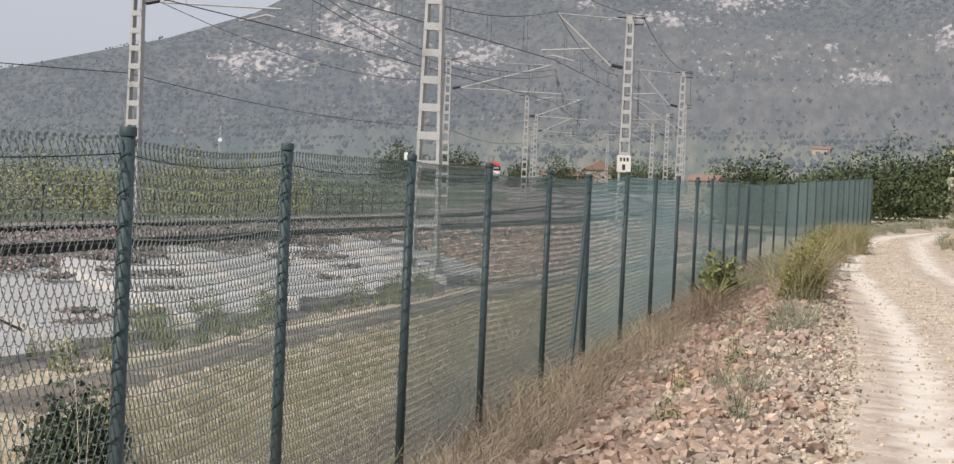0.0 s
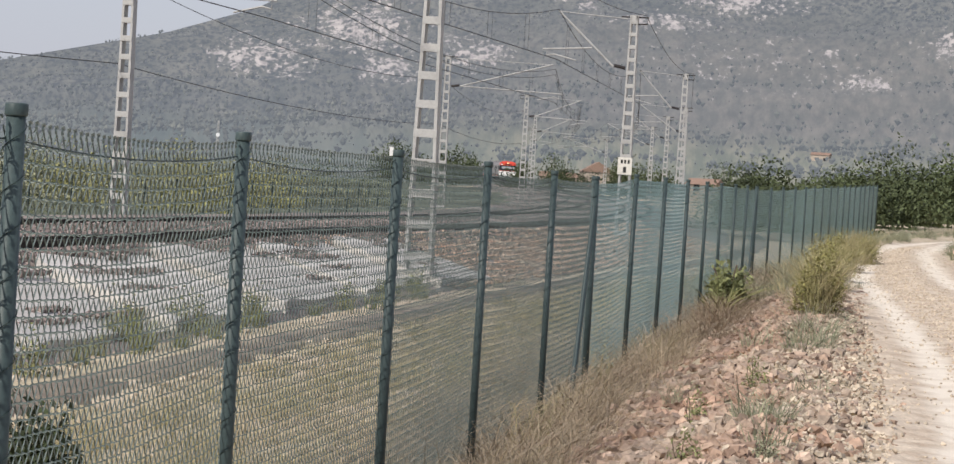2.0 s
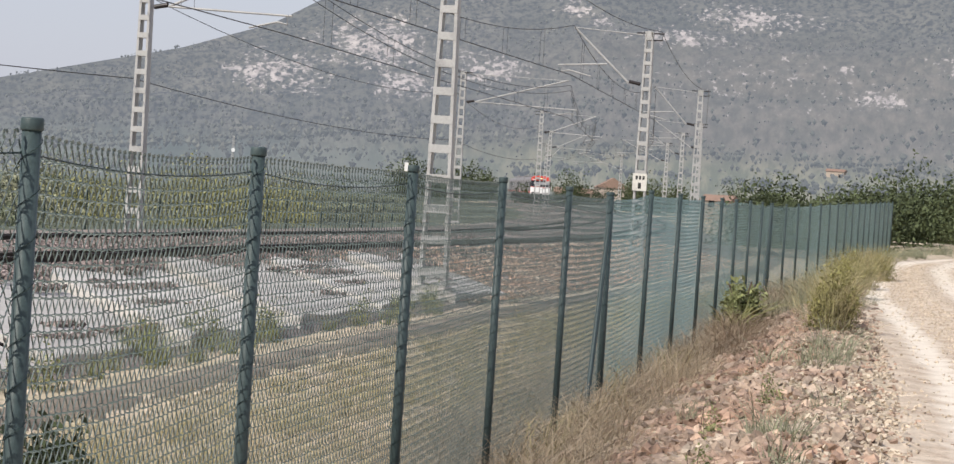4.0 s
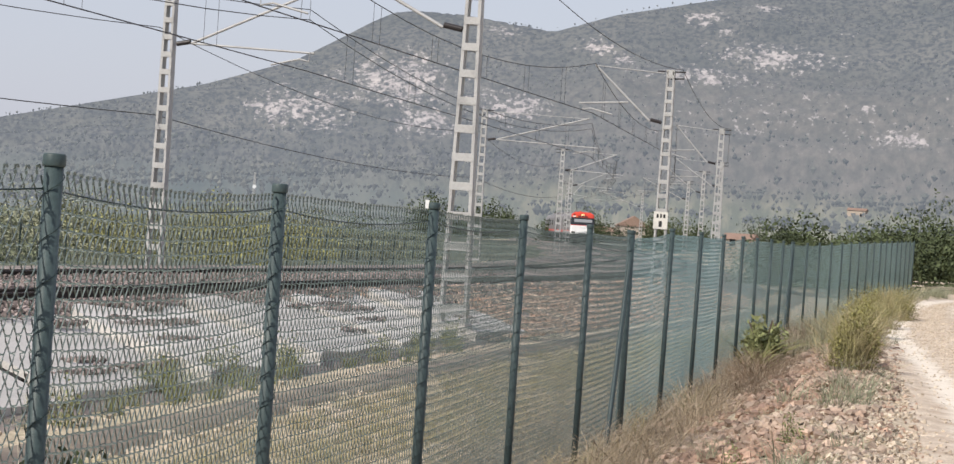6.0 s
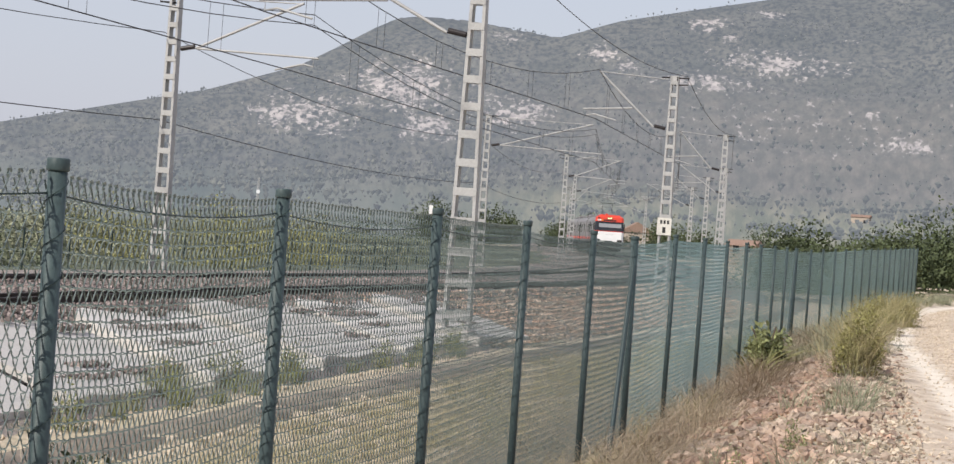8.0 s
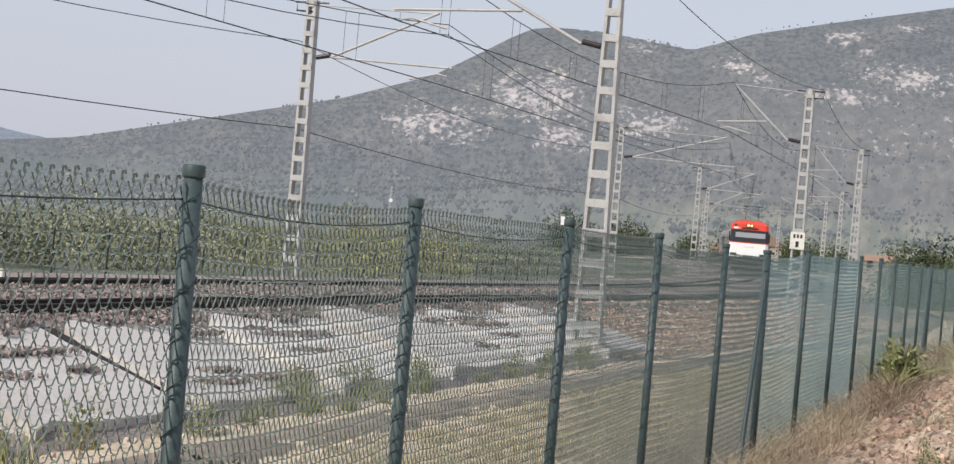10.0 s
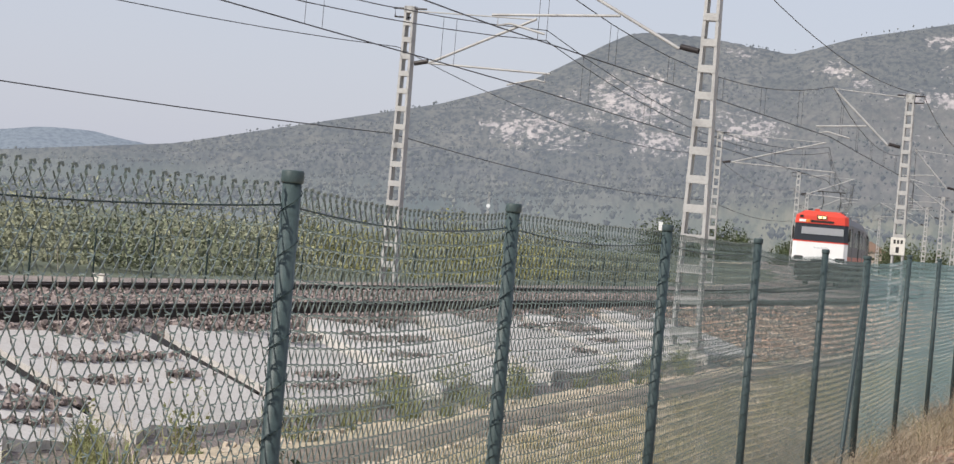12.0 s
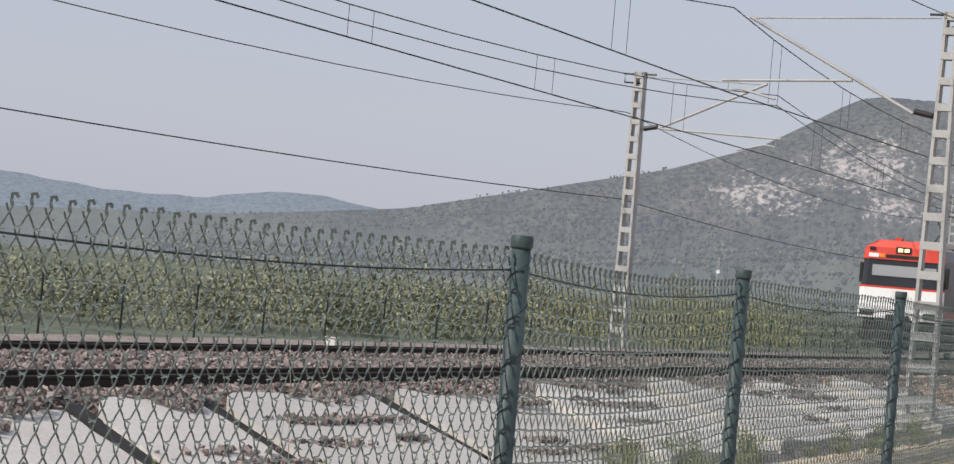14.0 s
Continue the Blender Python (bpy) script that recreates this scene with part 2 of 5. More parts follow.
def part(name, bm, material, parent, label="", smooth=False, bevel=0.0):
    if bevel:
        bmesh.ops.bevel(bm, geom=list(bm.edges), offset=bevel, segments=1, affect="EDGES")
    me = bpy.data.meshes.new(name)
    bm.to_mesh(me)
    bm.free()
    me.materials.append(material)
    if smooth:
        me.polygons.foreach_set("use_smooth", [True] * len(me.polygons))
    ob = new(name, me)
    ob.parent = parent
    return tagged(ob, label)


def box_into(bm, x0, x1, y0, y1, z0, z1):
    r = bmesh.ops.create_cube(bm, size=1)["verts"]
    bmesh.ops.scale(bm, verts=r, vec=(x1 - x0, y1 - y0, z1 - z0))
    bmesh.ops.translate(bm, verts=r, vec=((x0 + x1) / 2, (y0 + y1) / 2, (z0 + z1) / 2))
    return r


def boxes(*spans):
    bm = bmesh.new()
    for s in spans:
        box_into(bm, *s)
    return bm


def tubes(paths, radius, sides=3):
    """Verts and faces of thin tubes along polylines (each an array of points)."""
    V, F, base = [], [], 0
    for p in paths:
        p = np.asarray(p, float)
        d = np.gradient(p, axis=0)
        d /= np.linalg.norm(d, axis=1)[:, None] + 1e-9
        ref = np.array([0.0, 0, 1]) if abs(d[:, 2]).mean() < 0.8 else np.array([0.31, 0.95, 0])
        a = np.cross(d, ref)
        a /= np.linalg.norm(a, axis=1)[:, None] + 1e-9
        b = np.cross(d, a)
        ang = np.arange(sides) * 2 * np.pi / sides
        ring = p[:, None] + radius * (np.cos(ang)[None, :, None] * a[:, None] + np.sin(ang)[None, :, None] * b[:, None])
        n = len(p)
        V.append(ring.reshape(-1, 3))
        i = np.arange(n - 1)[:, None] * sides + np.arange(sides)[None]
        j = np.arange(n - 1)[:, None] * sides + (np.arange(sides)[None] + 1) % sides
        F.append(np.stack([i, j, j + sides, i + sides], -1).reshape(-1, 4) + base)
        base += n * sides
    return np.concatenate(V), np.concatenate(F)


def tube_mesh(name, paths, radius, material, sides=3):
    v, f = tubes(paths, radius, sides)
    return mesh_of(name, v, f, material, smooth=sides > 4)


def lathe(profile, sides=16):
    """A bmesh turned round z from (radius, z) pairs."""
    bm = bmesh.new()
    rings = [[bm.verts.new((r * math.cos(2 * math.pi * k / sides), r * math.sin(2 * math.pi * k / sides), z)) for k in range(sides)] for r, z in profile]
    for a, b in zip(rings, rings[1:]):
        for k in range(sides):
            bm.faces.new((a[k], a[(k + 1) % sides], b[(k + 1) % sides], b[k]))
    bm.faces.new(rings[-1])
    bm.faces.new(rings[0][::-1])
    return bm


# ---- the plan ----
FENCE = [(-2.45, 1.1), (-1.47, 3.33), (-0.45, 5.62), (0.155, 8.0), (0.92, 10.5), (1.735, 13.5), (2.585, 16.3), (3.42, 19.2)]
while FENCE[-1][1] < 42:
    x, y = FENCE[-1]
    FENCE.append((x + 0.9, y + 2.862))
while FENCE[-1][1] < 86:
    x, y = FENCE[-1]
    FENCE.append((x + 1.02, y + 2.82))
FENCE_X, FENCE_Y = np.array(FENCE).T
TRACK_Y = np.array([-60.0, 0, 20, 31.4, 40, 49.7, 65, 79.7, 95, 111.8, 143, 200, 262, 330, 420, 520])
TRACK_X = np.array([-41.0, -20.9, -14.4, -10.7, -7.9, -4.6, 1.3, 7.35, 12.3, 16.9, 23.8, 34.2, 41.6, 48.4, 56.2, 64.0])


def fence_x(y):
    y = np.asarray(y, float)
    lo, hi = FENCE_X[0] + (y - FENCE_Y[0]) * 0.37, FENCE_X[-1] + (y - FENCE_Y[-1]) * 0.36
    return np.where(y < FENCE_Y[0], lo, np.where(y > FENCE_Y[-1], hi, np.interp(y, FENCE_Y, FENCE_X)))


def track_x(y):
    """The far track's centre line, rounded off by a running mean."""
    y = np.asarray(y, float)
    return sum(np.interp(y + d, TRACK_Y, TRACK_X) for d in (-12, -8, -4, 0, 4, 8, 12)) / 7


def rail_side(x, y):
    """Metres from the near rail, across the track, towards the fence."""
    return (np.asarray(x) - track_x(y) - 5.55) * 0.93


def path_left(y):
    """The dirt track's edges, metres from the fence."""
    return np.interp(y, [11, 15, 19, 26, 37, 50, 62, 71, 82, 100], [2.45, 2.55, 2.6, 2.4, 1.9, 1.2, 0.85, 1.1, 2.8, 7.0])


def path_right(y):
    return np.interp(y, [11, 20, 38, 52, 62, 77, 84, 100], [5.6, 5.5, 4.55, 3.72, 3.2, 3.4, 5.4, 9.5])


def wob(x, y, s, seed=0.0):
    return (np.sin(x * s * 1.3 + seed) * np.cos(y * s * 1.1 + 2 * seed) + 0.6 * np.sin(x * s * 2.9 + y * s * 2.3 + seed) + 0.4 * np.cos(y * s * 4.7 - x * s * 3.1 + seed)) / 2


def ground_z(x, y):
    x, y = np.asarray(x, float), np.asarray(y, float)
    w, u = rail_side(x, y), (x - fence_x(y)) * 0.955
    left = np.interp(w, [-60, -30, -12.5, -10, -9, 0.9, 4.4, 5.2, 7.2, 8.0], [-0.9, -0.8, -1.1, -0.9, -0.42, -0.42, -1.05, -1.0, -1.0, -0.98])
    span = np.maximum(w - u, 8.6)  # distance from rail to fence
    k = np.clip((w - 7.6) / np.maximum(span - 0.4 - 7.6, 0.5), 0, 1)
    left = np.where(w > 7.6, -0.98 + 0.70 * k ** 1.2, left)
    pl, pr = path_left(y), path_right(y)
    v = np.where(u < pl, u * 2.5 / pl, 2.5 + (u - pl) * np.where(u < pr, 3.0 / (pr - pl), 1.0))
    v = np.where(u > pr, 5.5 + u - pr, v)
    right = np.interp(v, [-0.4, 0.4, 1.1, 1.6, 2.1, 2.5, 2.9, 3.5, 4.2, 4.9, 5.5, 6.2, 7.5, 9, 14, 60], [-0.28, -0.24, -0.02, 0.12, 0.09, 0.0, -0.04, -0.03, 0.03, -0.03, -0.02, 0.12, 0.55, 0.7, 0.6, 0.9])
    z = np.where(u > -0.4, right, left)
    rough = np.where((u > pl) & (u < pr), 0.006, np.where(w < 4.6, 0.03, 0.06))
    rise = np.clip((y - 40) / 50, 0, 1) * 0.1 * (u > -0.4)
    return z + rough * wob(x, y, 1.7) + 0.5 * rough * wob(x, y, 5.1, 2.0) + rise


# ---- ground ----
def build_ground():
    ys = np.concatenate([np.arange(-30, 4, 2.0), np.arange(4, 32, 0.25), np.arange(32, 70, 0.5), np.arange(70, 130, 1.5), np.arange(130, 300, 8), [300, 350, 420]])
    us = np.concatenate([[-420, -300, -220, -160, -120, -90, -70, -55, -45, -36, -31], np.arange(-28, -12, 0.8), np.arange(-12, 9, 0.2), [9.5, 10.5, 12, 14, 18, 24, 32, 45, 60, 90, 140, 220, 320]])
    Y, U = np.meshgrid(ys, us, indexing="ij")
    X = fence_x(Y) + U
    Z = ground_z(X, Y)
    V = np.stack([X, Y, Z], -1).reshape(-1, 3)
    n = len(us)
    i, j = np.meshgrid(np.arange(len(ys) - 1), np.arange(n - 1), indexing="ij")
    q = (i * n + j).reshape(-1)
    F = np.stack([q, q + 1, q + n + 1, q + n], -1)
    centre = V[F].mean(1)
    on_field = rail_side(centre[:, 0], centre[:, 1]) < -12.5
    for name, pick, material, label in (("field", on_field, FIELD, "green rough field behind the railway"), ("ground", ~on_field, DRY_SOIL, "dry stony soil with sparse dead grass")):
        used, inv = np.unique(F[pick], return_inverse=True)
        ob = new(name, mesh_of(name, V[used], inv.reshape(-1, 4), material, True))
        tagged(ob, label, name, kind="structure")


def build_path():
    """The farm track: a sheet on the soil whose edges run out raggedly."""
    ys, f = np.concatenate([np.arange(-28, 6, 1.0), np.arange(6, 40, 0.2), np.arange(40, 100, 0.5)]), np.linspace(-0.12, 1.12, 34)
    Y, G = np.meshgrid(ys, f, indexing="ij")
    U = path_left(Y) + (path_right(Y) - path_left(Y)) * G
    X = fence_x(Y) + U / 0.955
    edge = np.clip(np.abs(G - 0.5) - 0.46, 0, 1) / 0.16
    Z = ground_z(X, Y) + 0.04 - 0.08 * edge + 0.018 * wob(X, Y, 3.3, 1.0) * (edge > 0) + 0.004 * wob(X, Y, 9.0)
    n = len(f)
    i, j = np.meshgrid(np.arange(len(ys) - 1), np.arange(n - 1), indexing="ij")
    q = (i * n + j).reshape(-1)
    me = mesh_of("path", np.stack([X, Y, Z], -1).reshape(-1, 3), np.stack([q, q + 1, q + n + 1, q + n], -1), PATH_DUST, True)
    rut = np.exp(-((G - 0.17) / 0.10) ** 2) + 0.8 * np.exp(-((G - 0.78) / 0.10) ** 2) + 0.45 * np.clip((Y - 30) / 30, 0, 1)
    me.attributes.new("rut", "FLOAT", "POINT").data.foreach_set("value", (0.62 * np.clip(rut, 0, 1)).reshape(-1).astype(np.float32))
    tagged(new("path", me), "pale dusty limestone farm track with wheel ruts", "dirt track", kind="structure")


def ribbon(name, profile, y0, y1, step, material, origin, label, category, jitter=0.0):
    """A strip swept along the track: profile of (offset from the near rail, z)."""
    ys = np.arange(y0, y1, step)
    off, zz = np.array(profile).T
    Y, O = np.meshgrid(ys, off, indexing="ij")
    X = track_x(Y) + origin + O / 0.93
    Z = np.broadcast_to(zz, Y.shape) + jitter * wob(X, Y, 6.0)
    n = len(off)
    i, j = np.meshgrid(np.arange(len(ys) - 1), np.arange(n - 1), indexing="ij")
    q = (i * n + j).reshape(-1)
    ob = new(name, mesh_of(name, np.stack([X, Y, Z], -1).reshape(-1, 3), np.stack([q, q + 1, q + n + 1, q + n], -1), material, True))
    return tagged(ob, label, category, kind="structure")


build_ground()
build_path()
ribbon("ballast_bed", [(-11.2, -0.9), (-9.6, -0.32), (-8.6, -0.2), (-7.9, -0.2), (-6.1, -0.2), (-5.2, -0.15), (-4.4, -0.11), (-3.6, -0.11), (-2.6, -0.19), (-1.7, -0.25), (-0.9, -0.17), (0.05, -0.15), (0.8, -0.17), (1.05, -0.34), (1.3, -0.43), (2.2, -0.61), (3.2, -0.79), (4.3, -0.99), (4.5, -1.1)], -40, 420, 1.5, BALLAST, 5.55, "grey-brown railway ballast bed with stone shoulders", "ballast", 0.025)
ribbon("service_road", [(5.25, -1.04), (5.33, -0.965), (5.7, -0.95), (6.15, -0.965), (6.25, -1.04)], 4, 130, 1.5, ASPHALT, 5.55, "worn dark asphalt service strip beside the railway", "road", 0.01)


# ---- railway ----
def rail_profile():
    return [(-0.07, -0.17), (-0.07, -0.155), (-0.012, -0.135), (-0.012, -0.045), (-0.036, -0.03), (-0.036, 0.0), (0.036, 0.0), (0.036, -0.03), (0.012, -0.045), (0.012, -0.135), (0.07, -0.155), (0.07, -0.17)]


def build_track(shift, name):
    track = thing(name, "rusty steel rails on concrete sleepers in ballast", "railway track", "railway tracks")
    prof = np.array(rail_profile())
    ys = np.concatenate([np.arange(-40, 130, 2.0), np.arange(130, 420, 6.0)])
    for side, drop in ((0.83, 0.0), (-0.83, -0.10)):
        cx = track_x(ys) + (shift + side) / 0.95
        V = np.stack([cx[:, None] + prof[None, :, 0] / 0.95, np.broadcast_to(ys[:, None], (len(ys), len(prof))), drop + np.broadcast_to(prof[None, :, 1], (len(ys), len(prof)))], -1).reshape(-1, 3)
        n = len(prof)
        i, j = np.meshgrid(np.arange(len(ys) - 1), np.arange(n), indexing="ij")
        k = (j + 1) % n
        F = np.stack([i * n + j, i * n + k, (i + 1) * n + k, (i + 1) * n + j], -1).reshape(-1, 4)
        part_me("rail", mesh_of("rail", V, F, RAIL), track)
    bm = boxes((-1.3, 1.3, -0.13, 0.13, -0.36, -0.185))
    me = bpy.data.meshes.new("sleeper")
    bm.to_mesh(me)
    bm.free()
    me.materials.append(SLEEPER)
    y = 20.0
    while y < 95:
        h = math.atan2(float(track_x(y + 1) - track_x(y - 1)), 2)
        part_me("sleeper", me, track, m=pose(float(track_x(y)) + shift / 0.95, y, -0.055, 0, 3.4, -math.degrees(h)))
        y += 0.62
    return track


build_track(0.0, "railway_track")
build_track(4.4, "railway_track")


def stone_verts(rng):
    base = np.array([(-1, -1, -1), (1, -1, -1), (1, 1, -1), (-1, 1, -1), (-1, -1, 1), (1, -1, 1), (1, 1, 1), (-1, 1, 1)], float) * 0.5
    return base * rng.uniform(0.55, 1.1, (8, 3))


CUBE_F = np.array([(0, 3, 2, 1), (4, 5, 6, 7), (0, 1, 5, 4), (1, 2, 6, 5), (2, 3, 7, 6), (3, 0, 4, 7)])


def stone_field(name, xs, ys, zs, sizes, material, label, category, seed, flat=0.65):
    """Many loose stones, joined."""
    rng = np.random.default_rng(seed)
    n = len(xs)
    base = np.array([(-1, -1, -1), (1, -1, -1), (1, 1, -1), (-1, 1, -1), (-1, -1, 1), (1, -1, 1), (1, 1, 1), (-1, 1, 1)], float) * 0.5
    P = base[None] * rng.uniform(0.45, 1.15, (n, 8, 3))
    P[..., 2] *= flat
    ax = rng.normal(size=(n, 3))
    ax /= np.linalg.norm(ax, axis=1)[:, None]
    an = rng.uniform(0, 2.2, n)
    c, s = np.cos(an)[:, None, None], np.sin(an)[:, None, None]
    A = ax[:, None, :]
    P = P * c + np.cross(np.broadcast_to(A, P.shape), P) * s + A * (P * A).sum(-1, keepdims=True) * (1 - c)
    P = P * np.asarray(sizes)[:, None, None] + np.stack([xs, ys, zs], -1)[:, None]
    F = (CUBE_F[None] + 8 * np.arange(n)[:, None, None]).reshape(-1, 4)
    return tagged(new(name, mesh_of(name, P.reshape(-1, 3), F, material)), label, category, kind="stuff")


def bed_z(w):
    return np.interp(w, [-11.2, -9.6, -8.6, -7.9, -6.1, -5.2, -4.4, -3.6, -2.6, -1.7, -0.9, 0.05, 0.8, 1.05, 1.3, 2.2, 3.2, 4.3], [-0.9, -0.32, -0.2, -0.2, -0.2, -0.15, -0.11, -0.11, -0.19, -0.25, -0.17, -0.15, -0.17, -0.34, -0.43, -0.61, -0.79, -0.99])


rng = np.random.default_rng(5)
_y = 21 + 60 * rng.random(17000) ** 1.6
_w = np.where(rng.random(17000) < 0.32, rng.uniform(0.12, 1.1, 17000), rng.uniform(-4.3, -0.08, 17000))
stone_field("ballast_stones", track_x(_y) + 5.55 + _w / 0.93, _y, bed_z(_w) + 0.01, rng.uniform(0.05, 0.105, 17000), STONE, "loose grey and reddish ballast stones", "gravel", 6)


# ---- concrete slabs on the embankment ----
def slab_z(w):
    return -0.085 - 0.235 * (np.asarray(w) - 0.8)


def build_slabs():
    """Flat tilted slabs with skewed ends; dark open gaps lie between them."""
    rng = np.random.default_rng(11)
    starts = [14.6, 19.6, 23.7, 26.3, 30.7, 35.6, 41.0, 46.6, 52.0, 57.0]
    for y0, y1 in zip(starts, starts[1:]):
        near, far = y0 + 0.11, y1 - (0.12 if y1 < 33 else 0.0)
        top, low = rng.uniform(0.72, 0.95), rng.uniform(4.05, 4.4)
        skew = 0.92
        at_ = lambda w, y: (w, y - skew * (w - 0.9))
        line = [at_(w, near) for w in np.linspace(low, top + 0.75, 5)]
        line += [at_(top + 0.75 - 0.75 * math.sin(a), near + 0.85 * (1 - math.cos(a)) + 0.1) for a in (0.5, 0.9, 1.25, 1.57)]
        n = 7
        line += [at_(top + 0.16 * abs(rng.normal()), near + 1.0 + (far - near - 1.2) * k / n) for k in range(1, n)]
        line += [at_(w, far + 0.02 * rng.normal()) for w in np.linspace(top + 0.1, low, 6)]
        line += [at_(low - 0.12 * abs(rng.normal()), far + (near - far) * k / n) for k in range(1, n)]
        ym, wm = (near + far) / 2 - skew * 1.5, 2.45
        xm = float(track_x(ym)) + 5.55 + wm / 0.93
        tilt, lift = rng.uniform(0.015, 0.03), rng.uniform(-0.02, 0.03)
        bm = bmesh.new()
        rings = [[], []]
        for w, y in line:
            x = float(track_x(y)) + 5.55 + w / 0.93
            z = float(slab_z(w)) + lift - tilt * (y - ym) - (0.02 if w > low - 0.3 else 0) + 0.006 * rng.normal()
            rings[0].append(bm.verts.new((x - xm, y - ym, z + 0.55)))
            rings[1].append(bm.verts.new((x - xm, y - ym, z + 0.55 - 0.26)))
        bm.faces.new(rings[0])
        bm.faces.new(rings[1][::-1])
        for k in range(len(line)):
            q = (k + 1) % len(line)
            bm.faces.new((rings[0][q], rings[0][k], rings[1][k], rings[1][q]))
        bmesh.ops.recalc_face_normals(bm, faces=bm.faces)
        bmesh.ops.triangulate(bm, faces=[f for f in bm.faces if len(f.verts) > 4])
        me = bpy.data.meshes.new("concrete_slab")
        bm.to_mesh(me)
        bm.free()
        me.materials.append(CONCRETE)
        slab = new("concrete_slab", me)
        slab.matrix_world = pose(xm, ym, -0.55)
        tagged(slab, "pale grey concrete slab lying on the railway embankment", "concrete slab", "embankment slabs")
    # added black strips in four gaps, standing in for their deep shade
    for y0 in starts[1:5]:
        line = [(w, y0 - 0.92 * (w - 0.9)) for w in np.linspace(1.05, 3.3, 7)]
        xs = [(float(track_x(y)) + 5.55 + w / 0.93, y, float(slab_z(w)) - 0.045) for w, y in line]
        bm = bmesh.new()
        rows_ = [[bm.verts.new((x + 0.06 * e, y + 0.12 * e, z + dz)) for e, dz in ((-1, 0), (1, 0), (1, -0.12), (-1, -0.12))] for x, y, z in xs]
        for a, b in zip(rows_, rows_[1:]):
            for k in range(4):
                bm.faces.new((a[k], a[(k + 1) % 4], b[(k + 1) % 4], b[k]))
        bm.faces.new(rows_[0][::-1])
        bm.faces.new(rows_[-1])
        me = bpy.data.meshes.new("joint_seal")
        bm.to_mesh(me)
        bm.free()
        me.materials.append(GAP_SHADE)
        tagged(new("joint_seal", me), "black strip painting the shade in the gap between two slabs", "joint seal", "slab joints")
    # ballast spilled over the slabs: heaps on the upper edge, short streaks lower down
    yy, ww = [], []
    for y0, y1 in zip(starts, starts[1:]):
        m = 150
        f = 0.25 + 0.65 * rng.random(m)
        cw = 0.75 + 0.7 * np.sin(f * math.pi) ** 2 * rng.random(m)
        yy.append(y0 + 1.0 + (y1 - y0 - 0.6) * f - 0.92 * (cw - 0.9))
        ww.append(cw)
        for _ in range(5):
            cy, cw, m = rng.uniform(y0 + 1.0, y1 - 0.4), rng.choice([1.7, 2.0, 2.7, 3.1, 3.5]), int(rng.integers(25, 80))
            dy = rng.normal(0, rng.uniform(0.2, 0.55), m)
            yy.append(cy - 0.92 * (cw - 0.9) + dy)
            ww.append(cw + rng.normal(0, 0.05, m) + 0.08 * dy)
    yy, ww = np.concatenate(yy), np.clip(np.concatenate(ww), 0.5, 4.2)
    stone_field("spilled_ballast", track_x(yy) + 5.55 + ww / 0.93, yy, slab_z(ww) + 0.02, rng.uniform(0.04, 0.10, len(yy)), STONE, "reddish ballast stones spilled over the slabs", "gravel", 12)
    # pale broken lumps along the service strip
    y_ = 18 + 60 * rng.random(420) ** 1.2
    w_ = np.where(rng.random(420) < 0.7, rng.normal(6.5, 0.2, 420), rng.normal(4.75, 0.12, 420))
    x_ = track_x(y_) + 5.55 + w_ / 0.93
    stone_field("verge_stones", x_, y_, ground_z(x_, y_) + 0.02, rng.uniform(0.03, 0.11, 420), PEBBLE, "pale broken stones beside the service strip", "rubble", 15)


build_slabs()
_y = 50 + 50 * rng.random(8000) ** 1.2
_w = rng.uniform(0.5, 4.5, 8000)
stone_field("shoulder_rubble", track_x(_y) + 5.55 + _w / 0.93, _y, bed_z(_w) + 0.03, rng.uniform(0.04, 0.12, 8000), RUBBLE, "tan broken stones on the railway shoulder", "rubble", 14)


# ---- fence ----
def fence_top(i):
    y = FENCE[i][1]
    return float(np.interp(y, [3, 13, 19, 22, 45, 86], [1.71, 1.68, 1.635, 1.69, 1.68, 2.12]))


